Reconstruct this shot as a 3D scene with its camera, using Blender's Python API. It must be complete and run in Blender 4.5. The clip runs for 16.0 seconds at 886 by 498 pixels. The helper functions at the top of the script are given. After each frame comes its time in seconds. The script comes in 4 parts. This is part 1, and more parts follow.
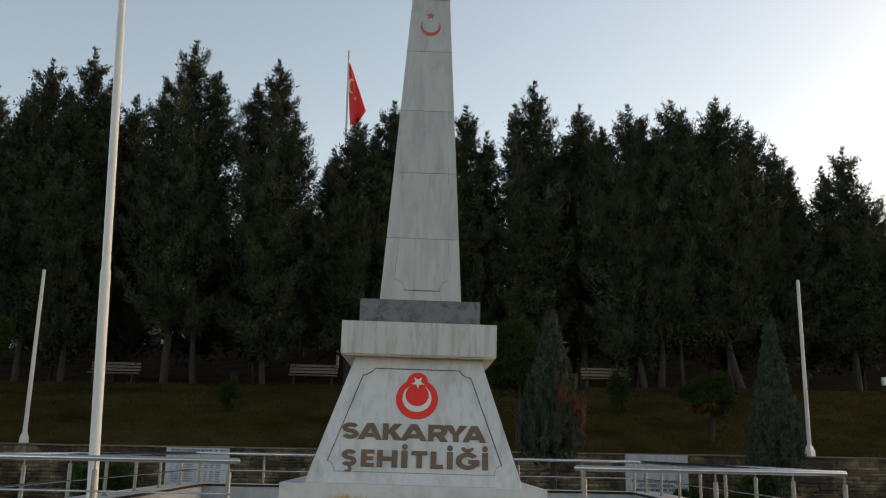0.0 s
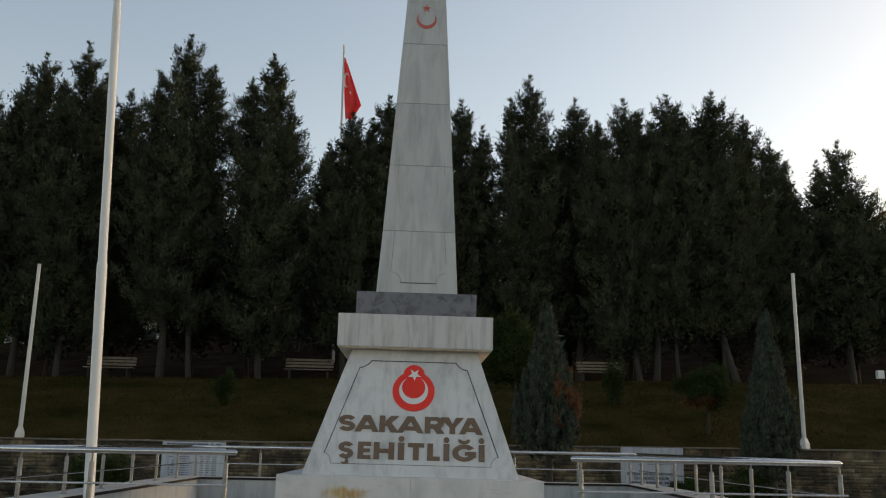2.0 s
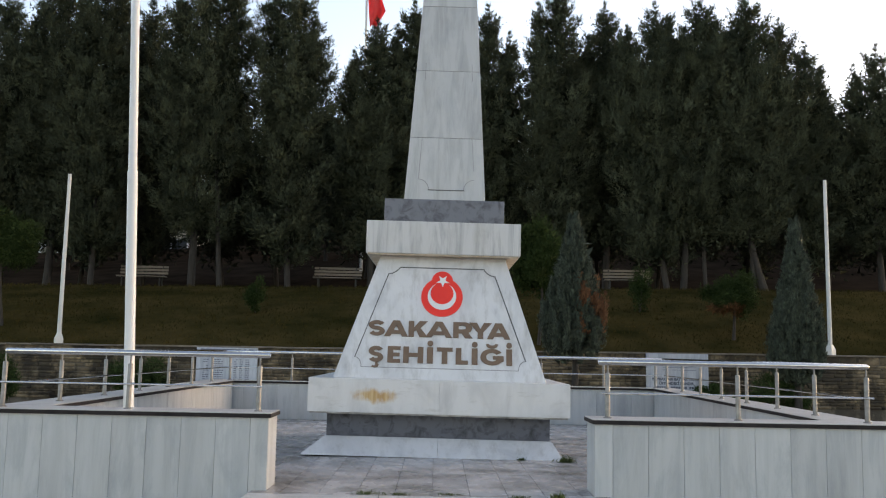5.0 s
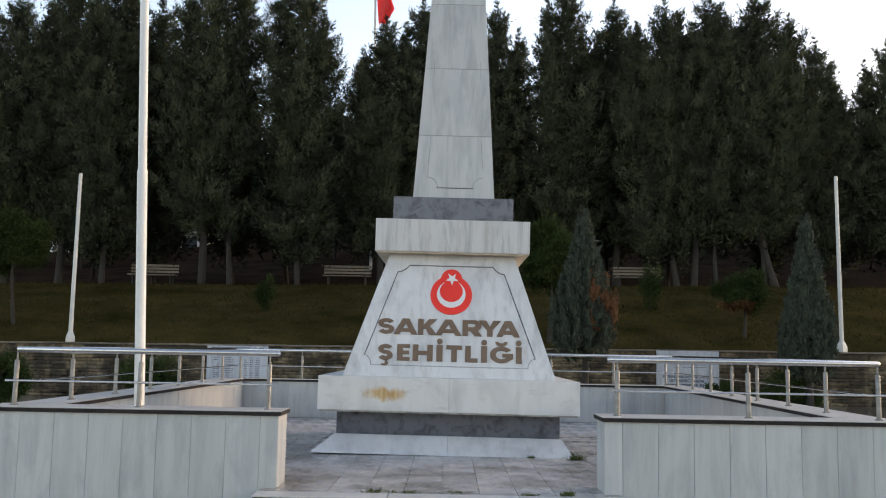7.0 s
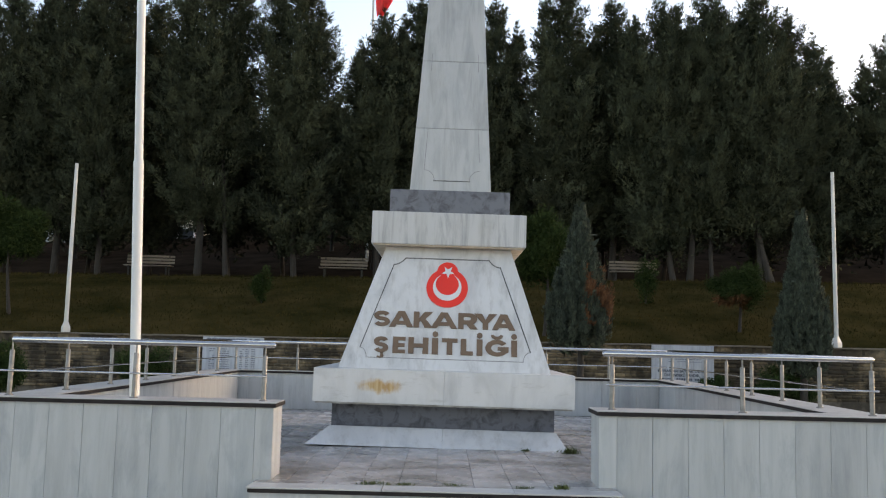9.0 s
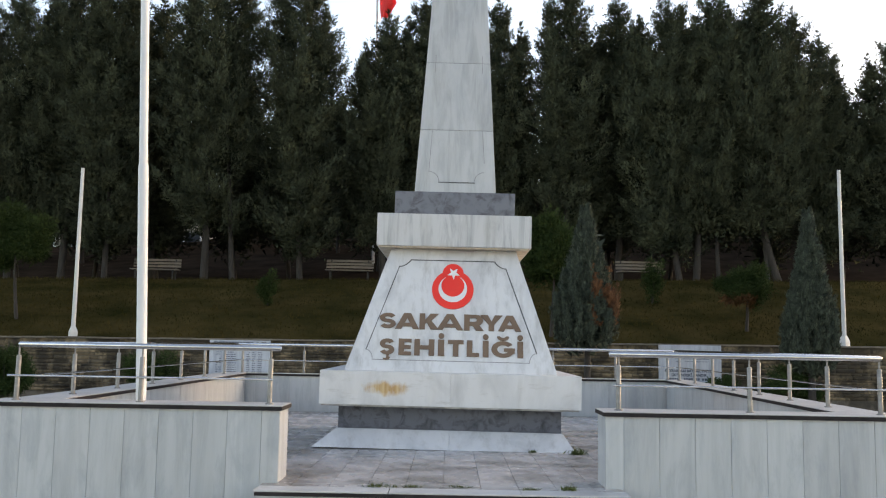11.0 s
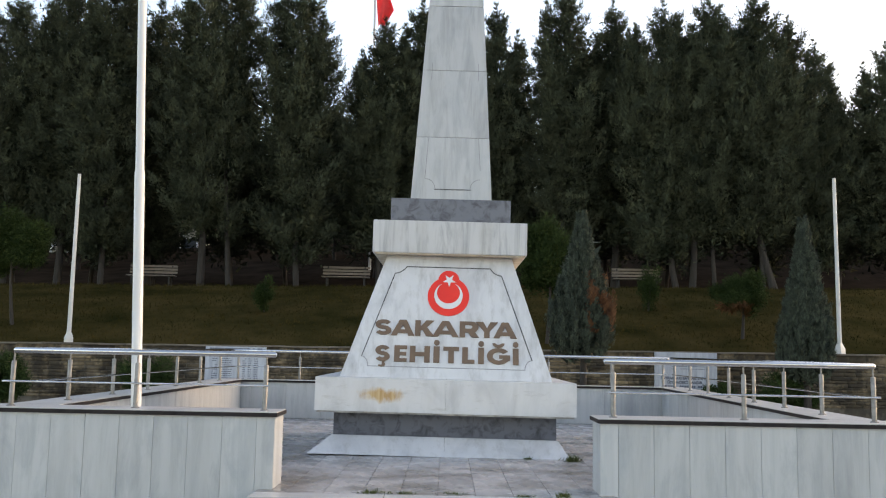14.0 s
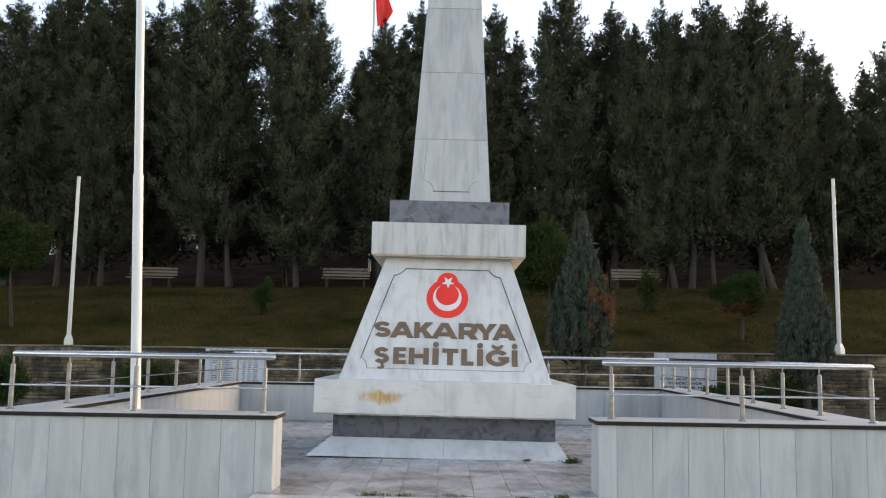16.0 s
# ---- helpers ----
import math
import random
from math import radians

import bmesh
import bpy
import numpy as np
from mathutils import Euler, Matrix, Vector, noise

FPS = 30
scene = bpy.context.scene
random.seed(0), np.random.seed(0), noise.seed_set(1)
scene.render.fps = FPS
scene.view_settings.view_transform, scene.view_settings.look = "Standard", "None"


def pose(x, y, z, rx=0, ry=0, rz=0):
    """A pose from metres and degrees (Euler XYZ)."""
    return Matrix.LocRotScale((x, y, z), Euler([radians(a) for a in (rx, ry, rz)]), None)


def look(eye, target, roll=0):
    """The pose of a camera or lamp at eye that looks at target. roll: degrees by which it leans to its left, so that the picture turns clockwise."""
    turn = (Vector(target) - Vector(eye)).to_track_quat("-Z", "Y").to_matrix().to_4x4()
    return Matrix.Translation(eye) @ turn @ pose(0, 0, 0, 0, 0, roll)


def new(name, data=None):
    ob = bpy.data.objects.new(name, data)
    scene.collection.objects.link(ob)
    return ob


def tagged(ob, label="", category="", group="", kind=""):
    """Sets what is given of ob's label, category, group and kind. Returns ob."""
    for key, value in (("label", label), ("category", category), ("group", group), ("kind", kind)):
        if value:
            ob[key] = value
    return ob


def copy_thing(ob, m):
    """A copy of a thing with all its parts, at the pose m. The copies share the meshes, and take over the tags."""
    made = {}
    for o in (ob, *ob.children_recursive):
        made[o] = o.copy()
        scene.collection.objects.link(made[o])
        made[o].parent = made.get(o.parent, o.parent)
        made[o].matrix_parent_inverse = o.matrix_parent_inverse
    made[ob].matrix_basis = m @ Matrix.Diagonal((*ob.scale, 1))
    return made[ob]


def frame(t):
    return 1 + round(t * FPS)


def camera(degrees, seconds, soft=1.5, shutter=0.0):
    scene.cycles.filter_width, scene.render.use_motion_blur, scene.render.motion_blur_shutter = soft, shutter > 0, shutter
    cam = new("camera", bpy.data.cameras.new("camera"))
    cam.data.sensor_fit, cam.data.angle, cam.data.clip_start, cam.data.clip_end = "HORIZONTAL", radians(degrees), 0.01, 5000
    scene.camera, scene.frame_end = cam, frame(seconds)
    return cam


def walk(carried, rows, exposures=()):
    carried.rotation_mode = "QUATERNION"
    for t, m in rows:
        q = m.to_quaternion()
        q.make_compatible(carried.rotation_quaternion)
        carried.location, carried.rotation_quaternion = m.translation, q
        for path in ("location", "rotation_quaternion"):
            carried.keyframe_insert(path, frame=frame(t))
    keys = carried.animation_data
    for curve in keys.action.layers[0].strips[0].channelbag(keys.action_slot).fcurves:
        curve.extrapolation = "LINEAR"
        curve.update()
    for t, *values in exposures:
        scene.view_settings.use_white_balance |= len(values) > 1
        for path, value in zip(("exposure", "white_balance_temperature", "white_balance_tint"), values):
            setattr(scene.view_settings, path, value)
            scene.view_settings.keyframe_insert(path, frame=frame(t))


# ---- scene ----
# hand-held on one spot: seconds, place, tilt, lean, turn
ROWS = [(0, 0.02, 0.003, 0.061, 102.559, -1.186, -1.742), (0.5, 0.019, -0.01, 0.064, 104.055, -1.355, -1.997), (1, 0.012, -0.021, 0.048, 104.045, -1.57, -2.037),
        (1.5, 0.008, -0.017, 0.042, 103.22, -1.195, -2.193), (2, 0.008, -0.0, 0.03, 102.244, -1.055, -2.018), (2.5, 0.005, 0.0, 0.017, 100.208, -0.682, -1.745),
        (3, -0.006, 0.021, 0.003, 98.514, -0.504, -1.408), (3.5, 0.002, 0.05, 0.005, 97.088, -0.658, -1.252), (4, -0.007, 0.046, -0.006, 96.478, -0.827, -0.949),
        (4.5, -0.009, 0.008, -0.004, 96.18, -0.884, -0.824), (5, -0.01, 0.002, -0.004, 96.497, -1.114, -0.343), (7.5, -0.001, 0.002, 0.001, 96.321, -1.126, 0.436),
        (8, 0.0, 0.007, 0.008, 96.431, -1.475, 0.397), (8.5, 0.001, -0.003, 0.001, 96.058, -1.229, 0.281), (9, 0.0, 0.0, 0.0, 95.892, -1.393, 0.026),
        (11.5, 0.012, 0.008, 0.007, 96.048, -0.901, 0.533), (12, 0.011, 0.005, 0.01, 96.265, -1.007, 0.659), (12.5, 0.018, -0.004, 0.005, 96.29, -0.901, 0.713),
        (13, 0.019, 0.002, 0.009, 96.491, -0.97, 0.542), (13.5, 0.021, -0.003, 0.008, 96.689, -1.143, 0.426), (14, 0.024, -0.013, 0.002, 96.408, -1.096, 0.25),
        (14.5, 0.029, -0.019, 0.005, 96.199, -1.165, 0.098), (15, 0.034, -0.022, 0.004, 96.152, -1.135, 0.283), (15.5, 0.035, -0.016, 0.014, 96.321, -1.413, 0.0),
        (16, 0.04, -0.025, 0.012, 96.471, -0.934, 0.274)]
EYE = 1.6
cam = camera(52.2, 16.0, soft=1.15)
walk(cam, [(t, pose(x, y, EYE + z, a, b, c)) for t, x, y, z, a, b, c in ROWS],
     exposures=[(0.0, 0.76, 8350, 15), (1.8, 0.73, 8350, 15), (2.5, 0.62, 8350, 15), (3.0, 0.78, 8250, 16), (3.5, 1.03, 8050, 17), (4.2, 1.38, 7850, 19),
                (5.0, 1.60, 7790, 19), (9.0, 1.60, 7790, 19), (11.5, 1.84, 7790, 19), (16.0, 1.87, 7790, 19)])

# ---------------------------------------------------------------- light
SUN_UP, SUN_TURN = radians(15), radians(64)
world = bpy.data.worlds.new("dusk_sky")
scene.world = world
world.use_nodes = True
wn = world.node_tree
sky = wn.nodes.new("ShaderNodeTexSky")
sky.sky_type = 'NISHITA'
sky.sun_disc = False
sky.sun_elevation, sky.sun_rotation = SUN_UP, SUN_TURN
sky.air_density, sky.dust_density, sky.ozone_density = 1.0, 1.0, 0.5
wn.links.new(sky.outputs[0], wn.nodes["Background"].inputs[0])
wn.nodes["Background"].inputs[1].default_value = 0.15
lamp = bpy.data.lights.new("sun", 'SUN')
lamp.energy, lamp.angle, lamp.color = 0.13, radians(20), (1.0, 0.9, 0.78)
sun = new("sun", lamp)
sun_dir = Vector((math.sin(SUN_TURN) * math.cos(SUN_UP), math.cos(SUN_TURN) * math.cos(SUN_UP), math.sin(SUN_UP)))
sun.matrix_world = look(sun_dir * 100, (0, 0, 0))


# ---------------------------------------------------------------- materials
def ramp(nt, fac, stops):
    r = nt.nodes.new("ShaderNodeValToRGB")
    el = r.color_ramp.elements
    while len(el) < len(stops):
        el.new(0.5)
    for e, (p, c) in zip(el, stops):
        e.position, e.color = p, (*c, 1)
    nt.links.new(fac, r.inputs[0])
    return r.outputs[0]


def noise_of(nt, scale, detail=4, rough=0.55, stretch=(1, 1, 1), space="Object", shift=False, warp=0.0):
    co = nt.nodes.new("ShaderNodeTexCoord")
    mp = nt.nodes.new("ShaderNodeMapping")
    mp.inputs["Scale"].default_value = stretch
    if space == "World":
        nt.links.new(nt.nodes.new("ShaderNodeNewGeometry").outputs["Position"], mp.inputs["Vector"])
    else:
        nt.links.new(co.outputs[space], mp.inputs["Vector"])
    if shift:
        oi = nt.nodes.new("ShaderNodeObjectInfo")
        cx = nt.nodes.new("ShaderNodeCombineXYZ")
        mu = nt.nodes.new("ShaderNodeMath")
        mu.operation = 'MULTIPLY'
        mu.inputs[1].default_value = 37.0
        nt.links.new(oi.outputs["Random"], mu.inputs[0])
        for k in range(3):
            nt.links.new(mu.outputs[0], cx.inputs[k])
        nt.links.new(cx.outputs[0], mp.inputs["Location"])
    n = nt.nodes.new("ShaderNodeTexNoise")
    n.inputs["Scale"].default_value, n.inputs["Detail"].default_value, n.inputs["Roughness"].default_value = scale, detail, rough
    n.inputs["Distortion"].default_value = warp
    nt.links.new(mp.outputs[0], n.inputs["Vector"])
    return n.outputs["Fac"]


def mixed(nt, fac, a, b, mode='MIX'):
    m = nt.nodes.new("ShaderNodeMix")
    m.data_type, m.blend_type = 'RGBA', mode
    for v, s in ((fac, m.inputs[0]), (a, m.inputs[6]), (b, m.inputs[7])):
        if isinstance(v, bpy.types.NodeSocket):
            nt.links.new(v, s)
        elif isinstance(v, tuple):
            s.default_value = (*v, 1)
        else:
            s.default_value = v
    return m.outputs[2]


def material(name, rough=0.6, metal=0.0, spec=0.5):
    m = bpy.data.materials.new(name)
    m.use_nodes = True
    nt = m.node_tree
    b = nt.nodes["Principled BSDF"]
    b.inputs["Roughness"].default_value, b.inputs["Metallic"].default_value = rough, metal
    b.inputs["Specular IOR Level"].default_value = spec
    return m, nt, b


def bump(nt, b, fac, strength=0.3, dist=0.01):
    n = nt.nodes.new("ShaderNodeBump")
    n.inputs["Strength"].default_value, n.inputs["Distance"].default_value = strength, dist
    nt.links.new(fac, n.inputs["Height"])
    nt.links.new(n.outputs[0], b.inputs["Normal"])


def random_tint(nt, col, low, high, per_island=False):
    o = nt.nodes.new("ShaderNodeNewGeometry" if per_island else "ShaderNodeObjectInfo")
    r = ramp(nt, o.outputs["Random Per Island" if per_island else "Random"], [(0, low), (1, high)])
    return mixed(nt, 1.0, col, r, 'MULTIPLY')


def marble(name, light, dark, stretch, scale, rough=0.35, tint=0.86, dirt=0.25, relief=0.12, soot_stretch=(3.2, 3.2, 0.4), fine=40, cloud=0.0, edge=(0.5, 0.8), drift_stretch=(1.4, 1.4, 0.75)):
    m, nt, b = material(name, rough)
    vein = noise_of(nt, scale, 6, 0.62, stretch, shift=True, warp=0.7)
    c = ramp(nt, vein, [(0.30, dark), (0.52, light), (0.75, tuple(v * 1.06 for v in light))])
    if cloud:
        drift = noise_of(nt, 2.1, 7, 0.68, drift_stretch, shift=True, warp=0.4)
        c = mixed(nt, ramp(nt, drift, [(0.50, (0, 0, 0)), (0.70, (cloud,) * 3)]), c, (0.27, 0.30, 0.325))
    soot = noise_of(nt, 1.7, 6, 0.68, soot_stretch, 'World')
    mask = ramp(nt, soot, [(edge[0], (0, 0, 0)), (edge[1], (dirt, dirt, dirt))])
    c = mixed(nt, mask, c, (0.20, 0.18, 0.16))
    c = random_tint(nt, c, (tint, tint, tint), (1, 1, 1))
    nt.links.new(c, b.inputs["Base Color"])
    grain = noise_of(nt, fine, 3)
    nt.links.new(ramp(nt, grain, [(0.2, (rough - .1,) * 3), (0.8, (rough + .15,) * 3)]), b.inputs["Roughness"])
    bump(nt, b, noise_of(nt, 9, 4, space='World'), relief, 0.004)
    return m, nt, b, c


PANEL = marble("marble_panel", (0.452, 0.474, 0.484), (0.365, 0.388, 0.402), (4.4, 4.4, 0.35), 1.5, tint=0.88, cloud=0.6, drift_stretch=(2.8, 2.8, 0.7))[0]
MARBLE = marble("white_marble", (0.59, 0.59, 0.595), (0.46, 0.465, 0.475), (1.3, 1.3, 0.6), 2.2, tint=0.97, dirt=0.5, soot_stretch=(5, 5, 0.25), edge=(0.5, 0.76))[0]
STREAK = marble("streaked_marble", (0.51, 0.51, 0.512), (0.28, 0.285, 0.30), (5, 5, 0.5), 1.7, tint=0.97, dirt=0.5)[0]
OBELISK = marble("grey_marble", (0.46, 0.465, 0.465), (0.34, 0.345, 0.35), (3.0, 3.0, 0.45), 2.3, tint=0.93, dirt=0.4, cloud=0.3)[0]
TILE = marble("floor_marble", (0.45, 0.425, 0.41), (0.31, 0.292, 0.282), (1, 1.6, 1), 1.6, rough=0.25, tint=0.74, dirt=0.95, relief=0.02, soot_stretch=(0.9, 1.3, 1.1), fine=3, edge=(0.47, 0.62))[0]
COPING = marble("coping_marble", (0.48, 0.47, 0.455), (0.37, 0.36, 0.35), (1, 1, 1), 2.5, tint=0.95, soot_stretch=(1, 1, 1))[0]
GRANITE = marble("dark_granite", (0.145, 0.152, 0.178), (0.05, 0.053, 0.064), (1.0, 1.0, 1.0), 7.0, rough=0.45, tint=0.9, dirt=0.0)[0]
# darker, more contrasted granite for the lower course only
LOW_GRANITE = marble("low_granite", (0.100, 0.107, 0.130), (0.020, 0.022, 0.028), (1.0, 1.0, 1.0), 8.0, rough=0.5, tint=0.9, dirt=0.0)[0]
EDGE = marble("black_stone_edge", (0.030, 0.026, 0.026), (0.014, 0.013, 0.014), (1, 1, 1), 6, rough=0.75, tint=0.9, dirt=0.1)[0]
EDGE.node_tree.nodes["Principled BSDF"].inputs["Specular IOR Level"].default_value = 0.12

# the block under the shaft carries a rust run
BLOCK, nt, b, c = marble("stained_marble", (0.59, 0.59, 0.595), (0.47, 0.475, 0.485), (1.3, 1.3, 0.6), 2.2, tint=0.99, dirt=0.2)
co = nt.nodes.new("ShaderNodeTexCoord")
mp = nt.nodes.new("ShaderNodeMapping")
mp.inputs["Location"].default_value = (0.74 * 1.15, 0, -0.675 * 3.8)
mp.inputs["Scale"].default_value = (1.15, 0, 3.8)
nt.links.new(co.outputs["Object"], mp.inputs[0])
ln = nt.nodes.new("ShaderNodeVectorMath")
ln.operation = 'LENGTH'
nt.links.new(mp.outputs[0], ln.inputs[0])
ad = nt.nodes.new("ShaderNodeMath")
ad.operation = 'MULTIPLY_ADD'
nt.links.new(noise_of(nt, 7, 5, 0.7, (1, 1, 0.5)), ad.inputs[0])
ad.inputs[1].default_value = 0.75
nt.links.new(ln.outputs["Value"], ad.inputs[2])
mask = ramp(nt, ad.outputs[0], [(0.50, (0.95,) * 3), (0.70, (0, 0, 0))])
runs = ramp(nt, noise_of(nt, 9, 3, 0.5, (3, 3, 0.12)), [(0.35, (0.56, 0.40, 0.20)), (0.62, (0.40, 0.22, 0.07))])
grime = noise_of(nt, 3.0, 6, 0.7, (0.7, 0.7, 3.0))
c = mixed(nt, ramp(nt, grime, [(0.56, (0, 0, 0)), (0.70, (0.45,) * 3)]), c, (0.30, 0.28, 0.25))
nt.links.new(mixed(nt, mask, c, runs), b.inputs["Base Color"])


def plain(name, a, c, scale, rough=0.6, metal=0.0, stretch=(1, 1, 1), b_strength=0.2, tint=None, island=False, detail=5, spec=0.5, stain=None):
    m, nt, b = material(name, rough, metal, spec)
    col = ramp(nt, noise_of(nt, scale, detail, 0.6, stretch, shift=not island), [(0.3, a), (0.7, c)])
    if tint:
        col = random_tint(nt, col, *tint, per_island=island)
    if stain:
        damp = noise_of(nt, 1.3, 7, 0.70, (1, 1, 0.8), 'World')
        col = mixed(nt, 1.0, col, ramp(nt, damp, [(0.46, stain), (0.56, (1, 1, 1))]), 'MULTIPLY')
    nt.links.new(col, b.inputs["Base Color"])
    if b_strength:
        bump(nt, b, noise_of(nt, scale * 3, 4, 0.6, stretch), b_strength, 0.02)
    return m


POST_STEEL = plain("weathered_post_steel", (0.20, 0.197, 0.19), (0.30, 0.295, 0.285), 6, 0.6, 1.0, (1, 1, 3), 0.03)
STEEL = plain("brushed_steel", (0.46, 0.455, 0.45), (0.58, 0.575, 0.565), 6, 0.22, 1.0, (1, 1, 6), 0.03)
WHITE = plain("white_paint", (0.58, 0.585, 0.585), (0.68, 0.685, 0.685), 3, 0.5, 0.0, (1, 1, 0.3), 0.03)
PALE = plain("pale_grey_paint", (0.46, 0.46, 0.45), (0.58, 0.58, 0.565), 3, 0.5, 0.0, (1, 1, 0.3), 0.03)
RED = plain("red_enamel", (0.80, 0.022, 0.008), (0.86, 0.032, 0.012), 4, 0.4, 0, b_strength=0.02)
FADED_RED = plain("faded_red_paint", (0.42, 0.07, 0.05), (0.55, 0.13, 0.09), 14, 0.55, 0, b_strength=0.05)
FLAG = plain("flag_cloth", (0.74, 0.075, 0.075), (0.82, 0.10, 0.10), 4, 0.75, 0, b_strength=0.05)
FLAG_WHITE = plain("flag_white", (0.75, 0.73, 0.72), (0.8, 0.78, 0.77), 4, 0.75, 0, b_strength=0.0)
for m in (FLAG, FLAG_WHITE):
    nt = m.node_tree
    b, o = nt.nodes["Principled BSDF"], nt.nodes["Material Output"]
    tr = nt.nodes.new("ShaderNodeBsdfTranslucent")
    nt.links.new(b.inputs["Base Color"].links[0].from_socket, tr.inputs[0])
    mx = nt.nodes.new("ShaderNodeMixShader")
    mx.inputs[0].default_value = 0.5
    nt.links.new(b.outputs[0], mx.inputs[1])
    nt.links.new(tr.outputs[0], mx.inputs[2])
    nt.links.new(mx.outputs[0], o.inputs[0])
INK = plain("engraved_line", (0.03, 0.03, 0.032), (0.16, 0.16, 0.16), 9, 0.7, 0, b_strength=0.0)
FAINT = plain("worn_engraved_line", (0.16, 0.16, 0.17), (0.34, 0.34, 0.34), 7, 0.7, 0, b_strength=0.0)
BRONZE = plain("brown_metal_letters", (0.125, 0.076, 0.047), (0.17, 0.108, 0.068), 8, 0.6, 0.0, b_strength=0.05)
SLATE = plain("letter_bars", (0.035, 0.045, 0.07), (0.09, 0.11, 0.15), 10, 0.6, 0, b_strength=0.0)
PLAQUE = plain("plaque_marble", (0.27, 0.30, 0.36), (0.47, 0.51, 0.57), 3.5, 0.3, 0, (3, 3, 0.35), b_strength=0.03)
PAVING = plain("paving", (0.18, 0.175, 0.165), (0.27, 0.26, 0.245), 1.2, 0.85, 0, b_strength=0.2)
GRASS_GROUND = plain("mown_grass", (0.013, 0.0145, 0.005), (0.062, 0.045, 0.018), 0.6, 0.95, 0, b_strength=0.6, detail=9, spec=0.0)
SOIL = plain("needle_litter", (0.012, 0.0095, 0.007), (0.034, 0.024, 0.017), 0.8, 0.95, 0, b_strength=0.6, detail=8, spec=0.0)
BLADE = plain("grass_blades", (0.016, 0.019, 0.006), (0.060, 0.046, 0.017), 0.7, 0.8, 0, b_strength=0, tint=((0.6, 0.6, 0.5), (1.25, 1.15, 1.0)), island=True, spec=0.0)
BARK = plain("bark", (0.016, 0.0135, 0.011), (0.042, 0.035, 0.030), 5, 0.9, 0, (3, 3, 0.5), 0.8)
PINE = plain("pine_foliage", (0.020, 0.027, 0.018), (0.100, 0.112, 0.070), 1.0, 0.9, 0, b_strength=0, tint=((0.86, 0.88, 0.88), (1.12, 1.10, 1.06)), island=True, spec=0.03, detail=2.5)
BLUE_CYPRESS = plain("blue_cypress_foliage", (0.017, 0.025, 0.018), (0.076, 0.092, 0.070), 7, 0.75, 0, b_strength=0, tint=((0.5, 0.53, 0.53), (1.5, 1.47, 1.42)), island=True, spec=0.12)
BROWNED = plain("browned_foliage", (0.11, 0.050, 0.022), (0.19, 0.085, 0.038), 3, 0.8, 0, b_strength=0, tint=((0.5, 0.5, 0.5), (1.2, 1.2, 1.2)), island=True, spec=0.2)
GREEN = plain("broad_green_foliage", (0.017, 0.032, 0.010), (0.038, 0.059, 0.019), 2, 0.9, 0, b_strength=0, tint=((0.5, 0.5, 0.5), (1.25, 1.2, 1.1)), island=True, spec=0.06)
WEED = plain("weed_leaves", (0.05, 0.075, 0.02), (0.10, 0.125, 0.04), 6, 0.7, 0, b_strength=0, tint=((0.5, 0.5, 0.5), (1.25, 1.2, 1.1)), island=True, spec=0.2)
BUSH = plain("bush_foliage", (0.020, 0.040, 0.014), (0.042, 0.07, 0.024), 2, 0.9, 0, b_strength=0, tint=((0.5, 0.5, 0.5), (1.25, 1.2, 1.1)), island=True, spec=0.06)
for m, share in ((PINE, 0.65), (BLUE_CYPRESS, 0.3), (BROWNED, 0.5)):
    nt = m.node_tree
    at = nt.nodes.new("ShaderNodeAttribute")
    at.attribute_name = "soft_normal"
    ge = nt.nodes.new("ShaderNodeNewGeometry")
    mx = nt.nodes.new("ShaderNodeMix")
    mx.data_type = 'VECTOR'
    mx.inputs[0].default_value = share
    nt.links.new(ge.outputs["Normal"], mx.inputs[4])
    nt.links.new(at.outputs["Vector"], mx.inputs[5])
    no = nt.nodes.new("ShaderNodeVectorMath")
    no.operation = 'NORMALIZE'
    nt.links.new(mx.outputs[1], no.inputs[0])
    nt.links.new(no.outputs[0], nt.nodes["Principled BSDF"].inputs["Normal"])
STONE = plain("wall_stone", (0.075, 0.058, 0.038), (0.275, 0.218, 0.146), 4, 0.85, 0, (1, 1, 1.5), 0.6, stain=(0.24, 0.24, 0.22), tint=((0.48, 0.46, 0.43), (1.2, 1.15, 1.05)))
STONE_REST = plain("wall_stone_rest", (0.075, 0.058, 0.038), (0.275, 0.218, 0.146), 4, 0.85, 0, (1, 1, 1.5), 0.6, stain=(0.24, 0.24, 0.22), tint=((0.48, 0.46, 0.43), (1.2, 1.15, 1.05)), island=True)
BED = plain("mortar_bed", (0.20, 0.19, 0.175), (0.46, 0.45, 0.43), 9, 0.95, 0, (1, 1, 1), 0.5)
SOFFIT = plain("stained_bedding", (0.38, 0.31, 0.23), (0.60, 0.53, 0.43), 7, 0.9, 0, b_strength=0.4)
MORTAR = plain("mortar", (0.09, 0.078, 0.060), (0.165, 0.142, 0.112), 6, 0.95, 0, b_strength=0.5, stain=(0.45, 0.44, 0.43))
CAP = plain("cap_stone", (0.10, 0.085, 0.065), (0.19, 0.165, 0.13), 3, 0.85, 0, b_strength=0.4, tint=((0.8, 0.8, 0.8), (1.1, 1.1, 1.1)))
WOOD = plain("weathered_wood", (0.14, 0.115, 0.09), (0.24, 0.20, 0.165), 4, 0.75, 0, (0.5, 5, 5), 0.3)
IRON = plain("dark_iron", (0.018, 0.017, 0.016), (0.032, 0.03, 0.028), 6, 0.8, 0.0, b_strength=0.1)
